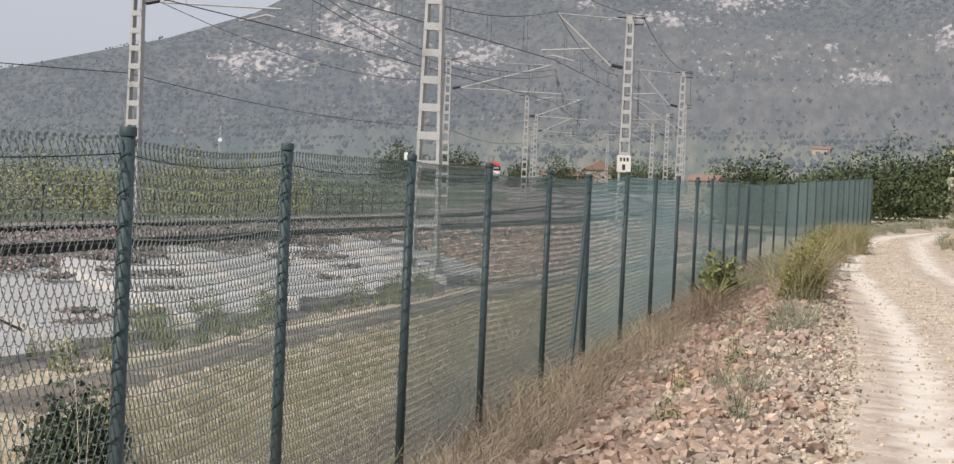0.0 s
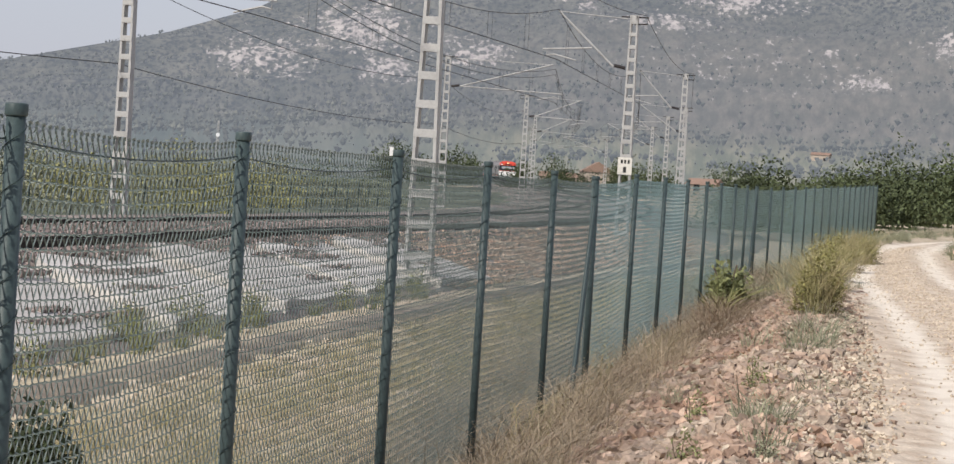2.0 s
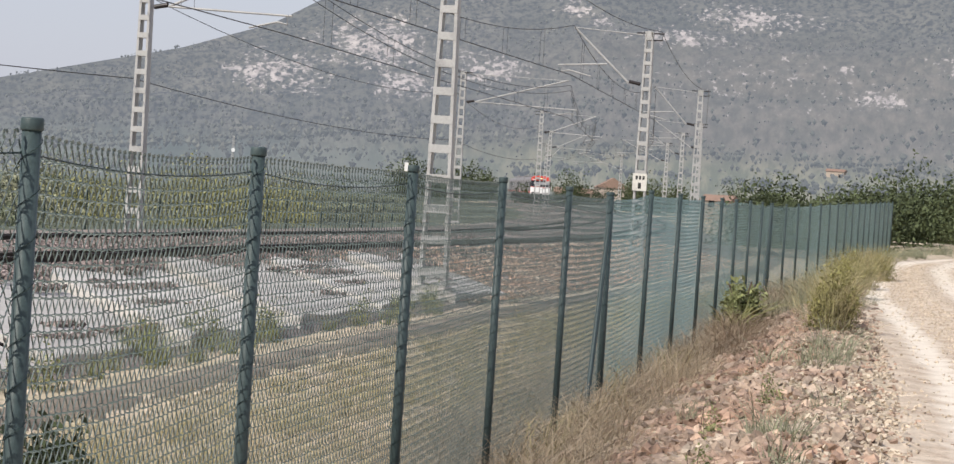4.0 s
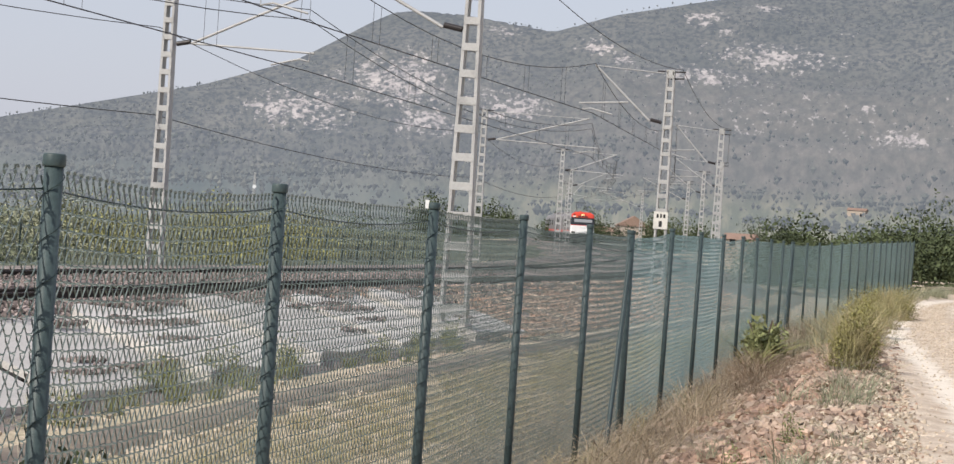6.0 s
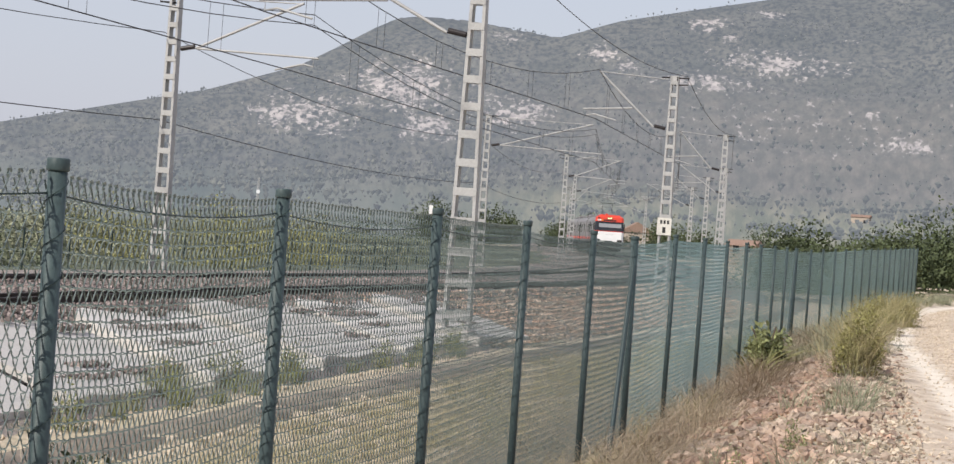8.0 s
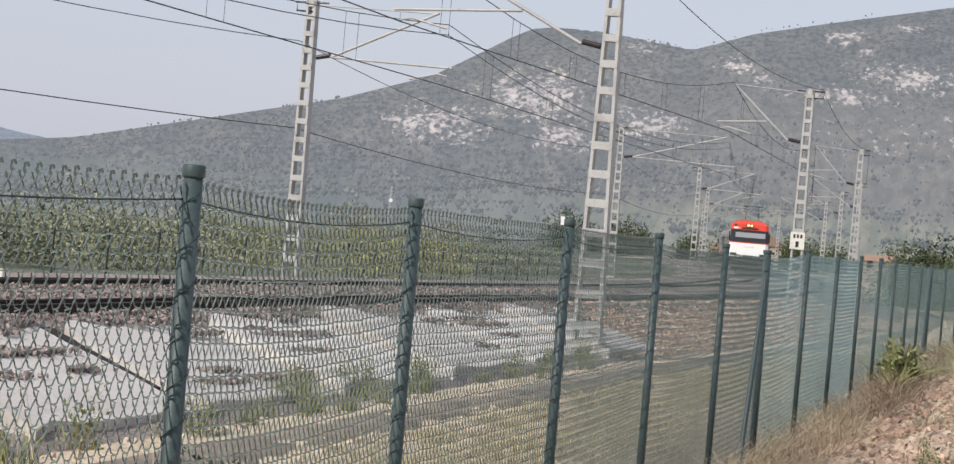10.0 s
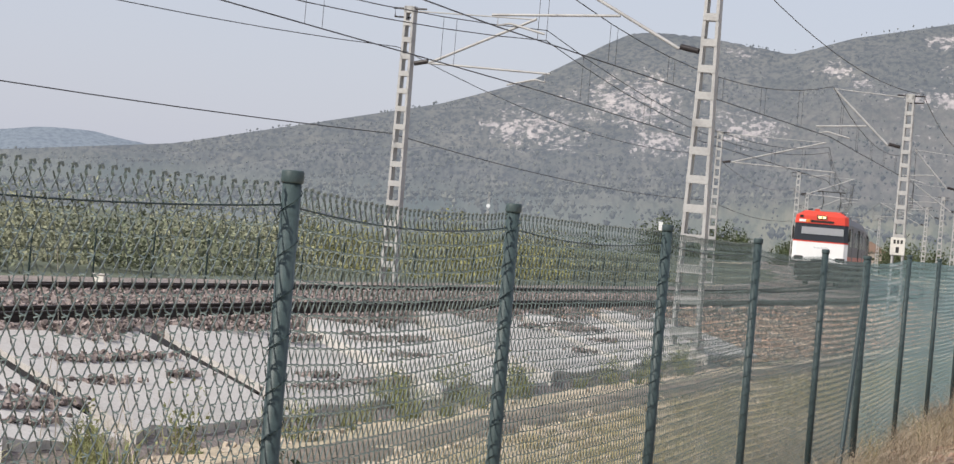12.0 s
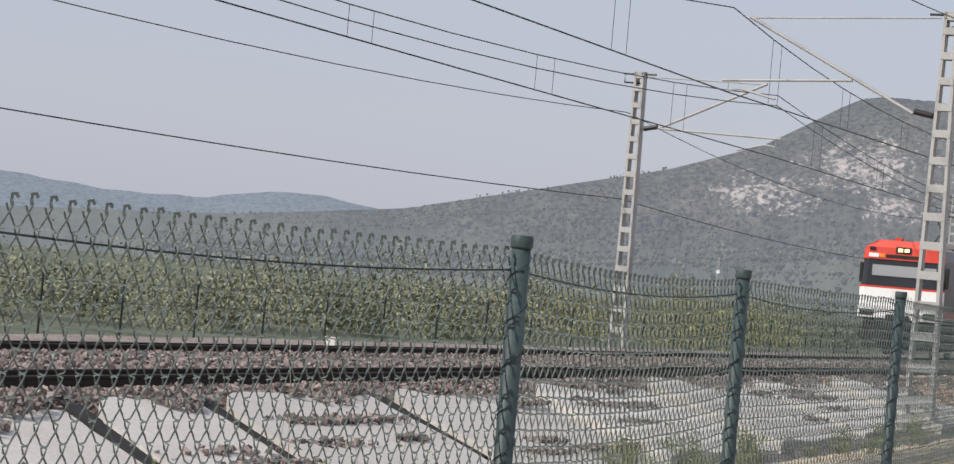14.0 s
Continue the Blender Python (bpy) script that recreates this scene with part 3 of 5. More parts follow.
def build_fence():
    fence = thing("chain_link_fence", "green chain-link fence on round steel posts", "fence")
    feet = []
    for i, (x, y) in enumerate(FENCE):
        base = float(ground_z(x, y)) - 0.15
        feet.append(base)
        top, strong = fence_top(i), i in (7, 15)
        r = 0.034 if strong else 0.0245
        bm = lathe([(r, 0), (r, top - base - 0.03)], 14)
        lean = (random.uniform(-0.4, 0.4), random.uniform(-0.4, 0.4))
        post = part("post", bm, POST_GREEN, fence, "dark green painted steel post", True)
        post.matrix_basis = pose(x, y, base, lean[0], lean[1], 0)
        cap = part("cap", lathe([(r + 0.003, -0.03), (r + 0.0045, -0.026), (r + 0.0045, -0.002), (r + 0.002, 0.002)], 14), POST_GREEN, post, "", True)
        cap.matrix_basis = pose(0, 0, top - base)
        if y < 60:
            a = np.arange(0, (top - base - 0.1) / 0.115 * 2 * np.pi, 0.55 if y < 22 else 1.1)
            hel = np.stack([(r + 0.003) * np.cos(a), (r + 0.003) * np.sin(a), 0.2 + a / (2 * np.pi) * 0.115], -1)
            hel = hel[hel[:, 2] < top - base - 0.04]
            part_me("tie_wire", tube_mesh("tie_wire", [hel], 0.0014 if y < 22 else 0.003, WIRE_DARK), post, "dark wire wound round the post")
        # added white plate: paints the bright reflection on this post's top
        if i == 4:
            glint_ = part("glint_plate", boxes((-0.042, -0.0245, -0.008, 0.008, -0.04, 0.0)), WHITE, post, "small white plate painting a glint at the post's top")
            glint_.matrix_basis = pose(0, 0, top - base + 0.012)
        if strong:
            for sgn, dist in ((-1, 1.05),):
                dx, dy = (FENCE[i][0] - FENCE[i - 1][0]) / 3.02, (FENCE[i][1] - FENCE[i - 1][1]) / 3.02
                a, b = np.array((x, y, top - 0.22)), np.array((x + sgn * dx * dist, y + sgn * dy * dist, base + 0.05))
                part_me("brace", tube_mesh("brace", [np.linspace(a, b, 3)], 0.022, POST_GREEN, 10), fence, "slanting green brace tube")
    for i in range(len(FENCE) - 1):
        (x0, y0), (x1, y1) = FENCE[i], FENCE[i + 1]
        length = math.hypot(x1 - x0, y1 - y0)
        d = np.array([(x1 - x0) / length, (y1 - y0) / length])
        nrm = np.array([-d[1], d[0]])
        near, fine_mesh = 3 < y0 < 26, 3 < y0 < 48
        half = 0.0262 if near else (0.05 if fine_mesh else 0.075)
        tall = 0.044 if fine_mesh else 0.066
        deep_ = -0.0078
        wires = int(round(length / half))
        half = length / wires
        t0, t1 = fence_top(i) - 0.05, fence_top(i + 1) - 0.05
        g0, g1 = feet[i] + 0.2, feet[i + 1] + 0.2
        rows = int((t0 - g0) / tall)
        sag = rng.uniform(0.0, 0.03)
        paths, hooks = [], []
        for k in range(wires):
            j = np.arange(rows + 1)
            odd = (j + k) % 2
            s = (k + odd) * half
            f = s / length
            shake = rng.normal(0, 0.0016) if near else rng.normal(0, 0.003)
            zz = (t0 + (t1 - t0) * f) - sag * 4 * f * (1 - f) - j * tall + shake
            bulge = (0.004 * np.sin(f * 9 + i) + 0.003 * np.sin(zz * 5 + f * 4 + i)) * 4 * f * (1 - f) * (y0 < 9)
            off = bulge + 0.027
            pts = np.stack([x0 + d[0] * s + nrm[0] * off, y0 + d[1] * s + nrm[1] * off, zz], -1)
            if near:
                # a flattened spiral: strands by turns in front and behind, joined by tight knuckles
                f3 = np.array([0.06, 0.3, 0.7, 0.94] if y0 < 7 else [0.07, 0.5, 0.93] if y0 < 12 else [0.08, 0.92])
                run = (np.arange(rows)[:, None] + f3[None]).reshape(-1)
                turn_ = np.tile(0.25 * f3 + 0.375 * (1 - np.cos(np.pi * f3)), rows)
                up = np.repeat(odd[:-1], len(f3))
                s = (k + np.where(up == 1, 1 - turn_, turn_)) * half
                f = s / length
                zz = (t0 + (t1 - t0) * f) - sag * 4 * f * (1 - f) - run * tall + shake
                off = np.interp(run, j, off) + deep_ * np.where(up == 1, 1.0, -1.0)
                pts = np.stack([x0 + d[0] * s + nrm[0] * off, y0 + d[1] * s + nrm[1] * off, zz], -1)
            else:
                deep = np.where(odd[:-1] == 1, 1.0, -1.0) * (0.0075 if fine_mesh else 0.012)
                both = np.empty((2 * (len(pts) - 1), 3))
                both[0::2], both[1::2] = pts[:-1], pts[1:]
                both[:, :2] += np.repeat(deep, 2)[:, None] * nrm
                pts = both
            if y0 < 12 and k % 2:
                hook = pts[0] + np.array([[0.013 * d[0], 0.013 * d[1], 0.014], [0.008 * d[0], 0.008 * d[1], 0.021], [-0.004 * d[0], -0.004 * d[1], 0.02], [-0.003 * d[0], -0.003 * d[1], 0.008]])
                hooks.append(np.concatenate([hook, pts[:1]]))
            paths.append(pts)
        # panels from y = 18 on take the wire copy brightened for sunlight
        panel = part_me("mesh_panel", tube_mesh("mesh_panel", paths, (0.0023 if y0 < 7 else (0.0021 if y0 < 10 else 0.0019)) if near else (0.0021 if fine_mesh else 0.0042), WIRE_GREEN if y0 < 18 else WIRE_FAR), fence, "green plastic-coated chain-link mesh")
        if hooks:
            part_me("selvage_twist", tube_mesh("selvage_twist", hooks, 0.004, WIRE_GREEN), panel, "twisted wire ends along the top")["kind"] = "stuff"
        lines = []
        for drop, sg in ((0.085, 0.035),):
            f = np.linspace(0, 1, 13)
            s = f * length
            lines.append(np.stack([x0 + d[0] * s + nrm[0] * 0.018, y0 + d[1] * s + nrm[1] * 0.018, t0 + (t1 - t0) * f - drop + 0.05 - sg * 4 * f * (1 - f)], -1))
        part_me("tension_wire", tube_mesh("tension_wire", lines, 0.0022 if near else 0.003, WIRE_DARK, 4), fence, "sagging dark tension wire")


build_fence()


# ---- masts and overhead line ----
def battened_mast(height, w_low, w_top, pitch, depth=0.28):
    """Two channel legs joined by flat battens, tapering upwards."""
    leg, battens = [], []
    for sx in (-1, 1):
        bm = bmesh.new()
        lo, hi = [], []
        t = 0.07
        for z, w in ((-1.0, w_low), (height, w_top)):
            xs = sorted((sx * w / 2, sx * (w / 2 - t)))
            ring = [bm.verts.new((xx, yy, z)) for xx, yy in ((xs[0], -depth / 2), (xs[1], -depth / 2), (xs[1], depth / 2), (xs[0], depth / 2))]
            (lo if z < 0 else hi).extend(ring)
        for k in range(4):
            bm.faces.new((lo[k], lo[(k + 1) % 4], hi[(k + 1) % 4], hi[k]))
        bm.faces.new(hi)
        bm.faces.new(lo[::-1])
        leg.append(bm)
    z = -0.3
    while z < height - 0.1:
        w = w_low + (w_top - w_low) * z / height - 0.02
        p = pitch * (1 - 0.25 * z / height)
        for sy in (-1, 1):
            battens.append((-w / 2, w / 2, sy * (depth / 2 + 0.004) - 0.008, sy * (depth / 2 + 0.004) + 0.008, z, z + 0.2 * p + 0.05))
        z += p
    battens.append((-w_top / 2 - 0.01, w_top / 2 + 0.01, -depth / 2, depth / 2, height - 0.18, height + 0.015))
    return leg, battens


def build_mast(x, y, height, w_low, w_top, pitch, side, arm=3.3, plate=False, detail=True):
    """side: +1 when the bracket reaches towards +x, -1 towards -x."""
    h = math.degrees(math.atan2(float(track_x(y + 2) - track_x(y - 2)), 4))
    mast = thing("catenary_mast", "galvanised lattice railway mast with cantilever bracket", "railway mast", "railway masts", pose(x, y, -0.1, 0, 0, -h))
    legs, battens = battened_mast(height, w_low, w_top, pitch)
    for bm in legs:
        part("leg", bm, MAST, mast)
    for b in battens:
        part("batten", boxes(b), MAST, mast)
    part("foundation", boxes((-0.36, 0.36, -0.36, 0.36, -1.2, -0.5)), CONCRETE, mast, "concrete footing", bevel=0.03)
    s = side
    root = s * (w_top / 2 + 0.1)
    z_low, z_up = (6.38, 7.5) if s > 0 else (6.05, 7.75)
    part_me("cantilever_tube", tube_mesh("tube", [[(root + s * 0.45, 0, z_low), (s * (arm + 0.2), 0, z_up + 0.32)]], 0.04, MAST, 8), mast, "slanting bracket tube")
    part_me("insulator", tube_mesh("insulator", [[(root, 0, z_low - 0.03), (root + s * 0.42, 0, z_low + 0.05)]], 0.07, INSUL, 10), mast, "dark ribbed insulator")
    part_me("stay", tube_mesh("stay", [[(root, 0, height - 0.12), (s * (arm + 0.2), 0, z_up + 0.3)]], 0.02, MAST, 5), mast)
    reach, climb = arm + 0.2 - 0.45, z_up + 0.32 - z_low
    hang = 0.0 if s > 0 else 0.33
    z_reg = z_low + hang * climb
    part_me("register_tube", tube_mesh("register", [[(root + s * (0.5 + hang * reach), 0, z_reg), (s * (arm + 0.75), 0, z_reg - 0.12)]], 0.034, MAST, 6), mast)
    part_me("steady_arm", tube_mesh("steady", [[(s * (arm + 0.6), 0, z_reg - 0.12), (s * (arm + 0.6), 0, z_reg - 0.36), (s * (arm + 0.3), 0, z_reg - 0.3), (s * (arm - 0.55), 0, z_reg - 0.5)]], 0.028, MAST, 5), mast)
    part_me("top_bracket", tube_mesh("bracket", [[(-s * 0.55, 0, height - 0.05), (s * 0.5, 0, height - 0.05)], [(-s * 0.5, 0, height - 0.05), (-s * 0.5, 0, height - 0.3), (0, 0, height - 0.32)]], 0.03, INSUL, 6), mast, "dark bracket with insulators")
    if plate:
        part("number_plate", boxes((-0.27, 0.27, -0.19, -0.165, 2.0, 2.65)), PLATE, mast, "pale mast plate with dark marks")
        for a in (-0.16, -0.03, 0.1):
            part("mark", boxes((a, a + 0.08, -0.196, -0.191, 2.42, 2.56)), INK, mast)
        part("mark", boxes((-0.06, 0.06, -0.196, -0.191, 2.08, 2.3)), INK, mast)
    return mast


FAR_MASTS = [(-21.8, 12.0), (-2.26, 65.96), (13.07, 121.3), (24.8, 172.0), (33.6, 226.0), (42.0, 285.0)]
NEAR_MASTS = [(-10.5, 5.0), (4.97, 49.75), (15.95, 83.5), (26.8, 124.0), (38.2, 175.9), (42.4, 202.6), (49.0, 242.0), (60.0, 330.0)]
for k, (x, y) in enumerate(FAR_MASTS):
    build_mast(x, y, 8.0, 0.50, 0.30, 0.62, 1, arm=float(track_x(y) - x) * 0.93)
for k, (x, y) in enumerate(NEAR_MASTS):
    big = k == 1
    build_mast(x, y, 8.3 if big else 8.0, 0.66 if big else 0.52, 0.30, 0.70 if big else 0.60, -1, arm=float(x - track_x(y) - 4.63) * 0.93, plate=k == 2)


def span(a, b, sag, n=14):
    f = np.linspace(0, 1, n)[:, None]
    p = np.asarray(a)[None] * (1 - f) + np.asarray(b)[None] * f
    p[:, 2] -= (sag * 4 * f * (1 - f))[:, 0]
    return p


def build_line(masts, shift, outer, name, contact, support):
    """Messenger, contact wire and droppers over one track, and the feeders on the masts."""
    line = thing(name, "dark overhead contact line with droppers", "overhead line", "overhead lines")
    over = [(float(track_x(y)) + shift, y) for x, y in masts]
    mess, cont, drop, feed, low = [], [], [], [], []
    for (xa, ya), (xb, yb) in zip(over, over[1:]):
        m = span((xa, ya, support), (xb, yb, support), 1.2)
        c = span((xa, ya, contact), (xb, yb, contact), 0.0)
        mess.append(m)
        cont.append(c)
        if outer < 0:
            mess.append(span((xa, ya, support - 0.3), (xb, yb, support - 0.3), 1.2))
        for k in range(1, 13, 2):
            for e in (0.0, 0.9):
                f = e / 4
                drop.append(np.stack([m[k] * (1 - f) + m[k + 1] * f, c[k] * (1 - f) + c[k + 1] * f]))
    for (xa, ya), (xb, yb) in zip(masts, masts[1:]):
        if outer > 0:
            feed.append(span((xa + 0.45, ya, 7.95), (xb + 0.45, yb, 7.95), 0.6))
        else:
            feed.append(span((xa - 0.3, ya, 6.7), (xb - 0.3, yb, 6.7), 0.85))
            low.append(span((xa - 0.3, ya, 4.15), (xb - 0.3, yb, 4.15), 0.4))
    for paths, nm, radius in ((mess, "messenger_wire", 0.013), (cont, "contact_wire", 0.016), (drop, "dropper", 0.006), (feed, "feeder", 0.012), (low, "earth_wire", 0.014)):
        for p in paths:
            part_me(nm, tube_mesh(nm, [p], radius, CABLE, 5), line)


build_line(FAR_MASTS, 0.0, -1, "overhead_line", 5.75, 7.55)
build_line(NEAR_MASTS, 4.63, 1, "overhead_line", 6.08, 7.95)


# ---- low fence behind the railway ----
far_fence = thing("wire_fence", "low wire fence on thin dark posts behind the railway", "fence")
_ys = np.arange(18, 118, 2.9)
for y in _ys:
    x = float(track_x(y)) - 8.6
    part_me("post", tube_mesh("post", [[(x, y, -1.3), (x + 0.02, y, 0.75)]], 0.03, WIRE_DARK, 6), far_fence)
for z in (0.2, 0.65):
    part_me("wire", tube_mesh("wire", [[(float(track_x(y)) - 8.6, float(y), z) for y in _ys]], 0.006, WIRE_DARK, 4), far_fence)
for y, dx in ((46.0, -1.7),):
    hx = float(track_x(y)) + dx
    cab = thing("trackside_box", "small pale cable box beside the rails", "cable box", "", pose(hx, y, -0.22, 0, 0, -20))
    part("box_body", boxes((-0.13, 0.13, -0.08, 0.08, 0, 0.2)), PLATE, cab, bevel=0.02)
    part("lid", boxes((-0.15, 0.15, -0.1, 0.1, 0.202, 0.235)), CONCRETE, cab, bevel=0.01)


# ---- train ----
def build_car(leading):
    """A suburban electric car; its nose is at the origin, it stretches to +y; z = 0 at the rail head."""
    car = thing("train_car", "red and white electric train, front car with lit display" if leading else "grey electric train carriage with dark windows", "train", "train")
    W, L, ZF, ZR = 1.46, 24.6, 1.25, 4.0
    bm = bmesh.new()
    sect = [(-W, ZF), (-W - 0.01, 2.6), (-W + 0.06, 3.45), (-W + 0.3, 3.85), (-0.6, ZR), (0.6, ZR), (W - 0.3, 3.85), (W - 0.06, 3.45), (W + 0.01, 2.6), (W, ZF)]
    y_start = 0.35 if leading else 0.15
    rings = [[bm.verts.new((x, y, z)) for x, z in sect] for y in (y_start, L)]
    for k in range(len(sect)):
        q = (k + 1) % len(sect)
        bm.faces.new((rings[0][k], rings[0][q], rings[1][q], rings[1][k]))
    bm.faces.new(rings[0][::-1])
    bm.faces.new(rings[1])
    bmesh.ops.recalc_face_normals(bm, faces=bm.faces)
    part("body", bm, TRAIN_GREY, car, "grey bodyshell")
    for s in (-1, 1):
        for k in range(7):
            y = 2.6 + k * 3.05
            wide = 1.15 if k % 2 else 1.7
            part("window", boxes(tuple(sorted((s * (W + 0.012), s * (W - 0.05)))) + (y, y + wide, 2.25, 3.1)), SCREEN, car, "dark side window")
        for y in (5.1, 13.6, 19.8):
            part("door", boxes(tuple(sorted((s * (W + 0.02), s * (W - 0.05)))) + (y, y + 1.3, 1.3, 3.3)), TRAIN_DARK if y == 13.6 else TRAIN_GREY, car, "grey sliding door")
        part("stripe", boxes(tuple(sorted((s * (W + 0.016), s * (W - 0.05)))) + (0.5, L - 0.2, 1.45, 1.7)), RED, car)
    for yb in (3.6, L - 3.6):
        bog = part("bogie", boxes((-1.15, 1.15, yb - 1.7, yb + 1.7, 0.35, 0.85), (-1.2, -1.0, yb - 1.5, yb + 1.5, 0.25, 0.95), (1.0, 1.2, yb - 1.5, yb + 1.5, 0.25, 0.95)), TRAIN_DARK, car, "dark bogie")
        for dy in (-1.25, 1.25):
            for s in (-1, 1):
                wb = lathe([(0.47, -0.065), (0.44, 0.0), (0.44, 0.065)], 20)
                bmesh.ops.rotate(wb, verts=wb.verts, cent=(0, 0, 0), matrix=Matrix.Rotation(math.pi / 2, 3, "Y"))
                bmesh.ops.translate(wb, verts=wb.verts, vec=(s * 0.83, yb + dy, 0.45))
                part("wheel", wb, TRAIN_DARK, bog, "", True)
    for span_ in ((-1.25, 1.25, 6.5, 11, 0.45, 1.22), (-1.25, 1.25, 12.5, 17.5, 0.5, 1.22)):
        part("underframe_box", boxes(span_), TRAIN_DARK, car, bevel=0.04)
    for span_ in ((-0.8, 0.8, 5, 9, 3.98, 4.25), (-0.7, 0.7, 15, 19, 3.98, 4.2)):
        part("roof_unit", boxes(span_), TRAIN_GREY, car, bevel=0.05)
    if leading:
        # nose: three shells one above the other
        def shell(z0, z1, yt0, yt1, w0, w1, material, name, label):
            b = bmesh.new()
            lo = [(-w0, 0.36), (-w0, yt0 + 0.16), (-w0 + 0.2, yt0), (w0 - 0.2, yt0), (w0, yt0 + 0.16), (w0, 0.36)]
            hi = [(-w1, 0.36), (-w1, yt1 + 0.16), (-w1 + 0.2, yt1), (w1 - 0.2, yt1), (w1, yt1 + 0.16), (w1, 0.36)]
            A = [b.verts.new((x, y, z0)) for x, y in lo]
            B = [b.verts.new((x, y, z1)) for x, y in hi]
            for k in range(6):
                q = (k + 1) % 6
                b.faces.new((A[k], A[q], B[q], B[k]))
            b.faces.new(A[::-1])
            b.faces.new(B)
            bmesh.ops.recalc_face_normals(b, faces=b.faces)
            return part(name, b, material, car, label)
        shell(1.30, 2.36, 0.0, 0.0, 1.48, 1.48, WHITE, "lower_front", "white lower front panel")
        shell(2.36, 2.42, -0.01, -0.01, 1.49, 1.49, RED, "red_line", "")
        shell(2.42, 3.36, 0.03, 0.12, 1.45, 1.42, SCREEN, "windscreen", "black wraparound windscreen")
        red = shell(3.36, 3.78, 0.06, 0.10, 1.44, 1.40, RED, "red_brow", "red upper front")
        shell(3.78, 4.05, 0.10, 0.26, 1.40, 0.95, RED, "red_roof_edge", "")
        blind = part("sun_blind", boxes((-1.05, 1.2, 0.015, 0.03, 2.78, 3.16)), BLIND, car, "pale grey blind behind the windscreen")
        disp = part("display", boxes((-0.28, 0.26, 0.05, 0.075, 3.6, 3.82)), INK, car, "destination display")
        for a in (-0.2, 0.03):
            part("lamp", boxes((a, a + 0.17, 0.035, 0.055, 3.65, 3.77)), LAMP, disp, "lit yellow lamp")
        part("grille", boxes((-0.6, 0.65, 0.045, 0.065, 3.42, 3.54)), TRAIN_DARK, car, "dark slot")
        part("number_bar", boxes((-1.22, -0.86, 0.04, 0.06, 3.42, 3.56)), WHITE, car)
        part("orange_bar", boxes((-0.84, -0.64, 0.04, 0.06, 3.42, 3.56)), ORANGE, car)
        part("number_bar", boxes((-1.2, -1.0, 0.04, 0.06, 3.66, 3.78)), TRAIN_DARK, car)
        rg = np.random.default_rng(4)
        for k in range(8):
            x = -0.32 + k * 0.1
            part("scrawl", boxes((x, x + 0.06, -0.006, 0.02, 2.0 + rg.uniform(0, 0.03), 2.08 + rg.uniform(0, 0.06))), GRAFFITI, car, "small grey lettering strokes")
        for s in (-1, 1):
            part("headlamp", boxes(tuple(sorted((s * 1.36, s * 0.86))) + (-0.02, 0.05, 1.36, 1.58)), TRAIN_DARK, car, "dark headlamp box", bevel=0.02)
        part("coupler", boxes((-0.4, 0.4, -0.35, 0.4, 0.75, 1.45), (-0.16, 0.16, -0.6, 0.2, 0.85, 1.15)), TRAIN_DARK, car, "dark coupler", bevel=0.04)
        part("skirt", boxes((-1.3, 1.3, 0.2, 0.6, 0.45, 1.28)), TRAIN_DARK, car, "dark plough and skirt", bevel=0.05)
        part("obstacle_bar", boxes((-1.2, 1.2, 0.05, 0.2, 0.25, 0.4)), TRAIN_DARK, car)
        for s in (-1, 1):
            part("mirror_post", boxes(tuple(sorted((s * 1.47, s * 1.56))) + (0.3, 0.5, 2.5, 3.2)), TRAIN_DARK, car)
        part("horn", boxes((-0.45, -0.2, 0.5, 0.8, 4.0, 4.16)), RED, car)
        pan = [[(-0.5, 7, 4.2), (-0.5, 8.6, 4.75), (-0.5, 7.2, 5.3)], [(0.5, 7, 4.2), (0.5, 8.6, 4.75), (0.5, 7.2, 5.3)], [(-0.8, 7.2, 5.32), (0.8, 7.2, 5.32)]]
        part_me("pantograph", tube_mesh("pantograph", pan, 0.03, TRAIN_DARK, 6), car, "raised dark pantograph")
    return car


CARS = [build_car(True), build_car(False), build_car(False)]
# seconds, distance y of the nose
TRAIN_Y = [(0.0, 452), (1.5, 404), (2.0, 390), (4.5, 322), (5.5, 294), (6.5, 264), (7.5, 237), (9.0, 197), (10.0, 169.5), (11.0, 143.5), (11.75, 126.5), (12.5, 110.4), (13.0, 99.4), (13.5, 88.3), (14.0, 79.4)]


def along(y0, back):
    """The track's y a given way behind y0."""
    y, left = y0, back
    while left > 0:
        step = min(1.0, left)
        g = float(track_x(y + 0.5) - track_x(y - 0.5))
        y += step / math.sqrt(1 + g * g)
        left -= step
    return y


def motions():
    for k, car in enumerate(CARS):
        rows = []
        for t, y in TRAIN_Y:
            a, b = along(y, 25.2 * k), along(y, 25.2 * k + 24.6)
            xa, xb = float(track_x(a)), float(track_x(b))
            rows.append((t, pose(xa, a, 0, 0, 0, -math.degrees(math.atan2(xb - xa, b - a)))))
        walk(car, rows)


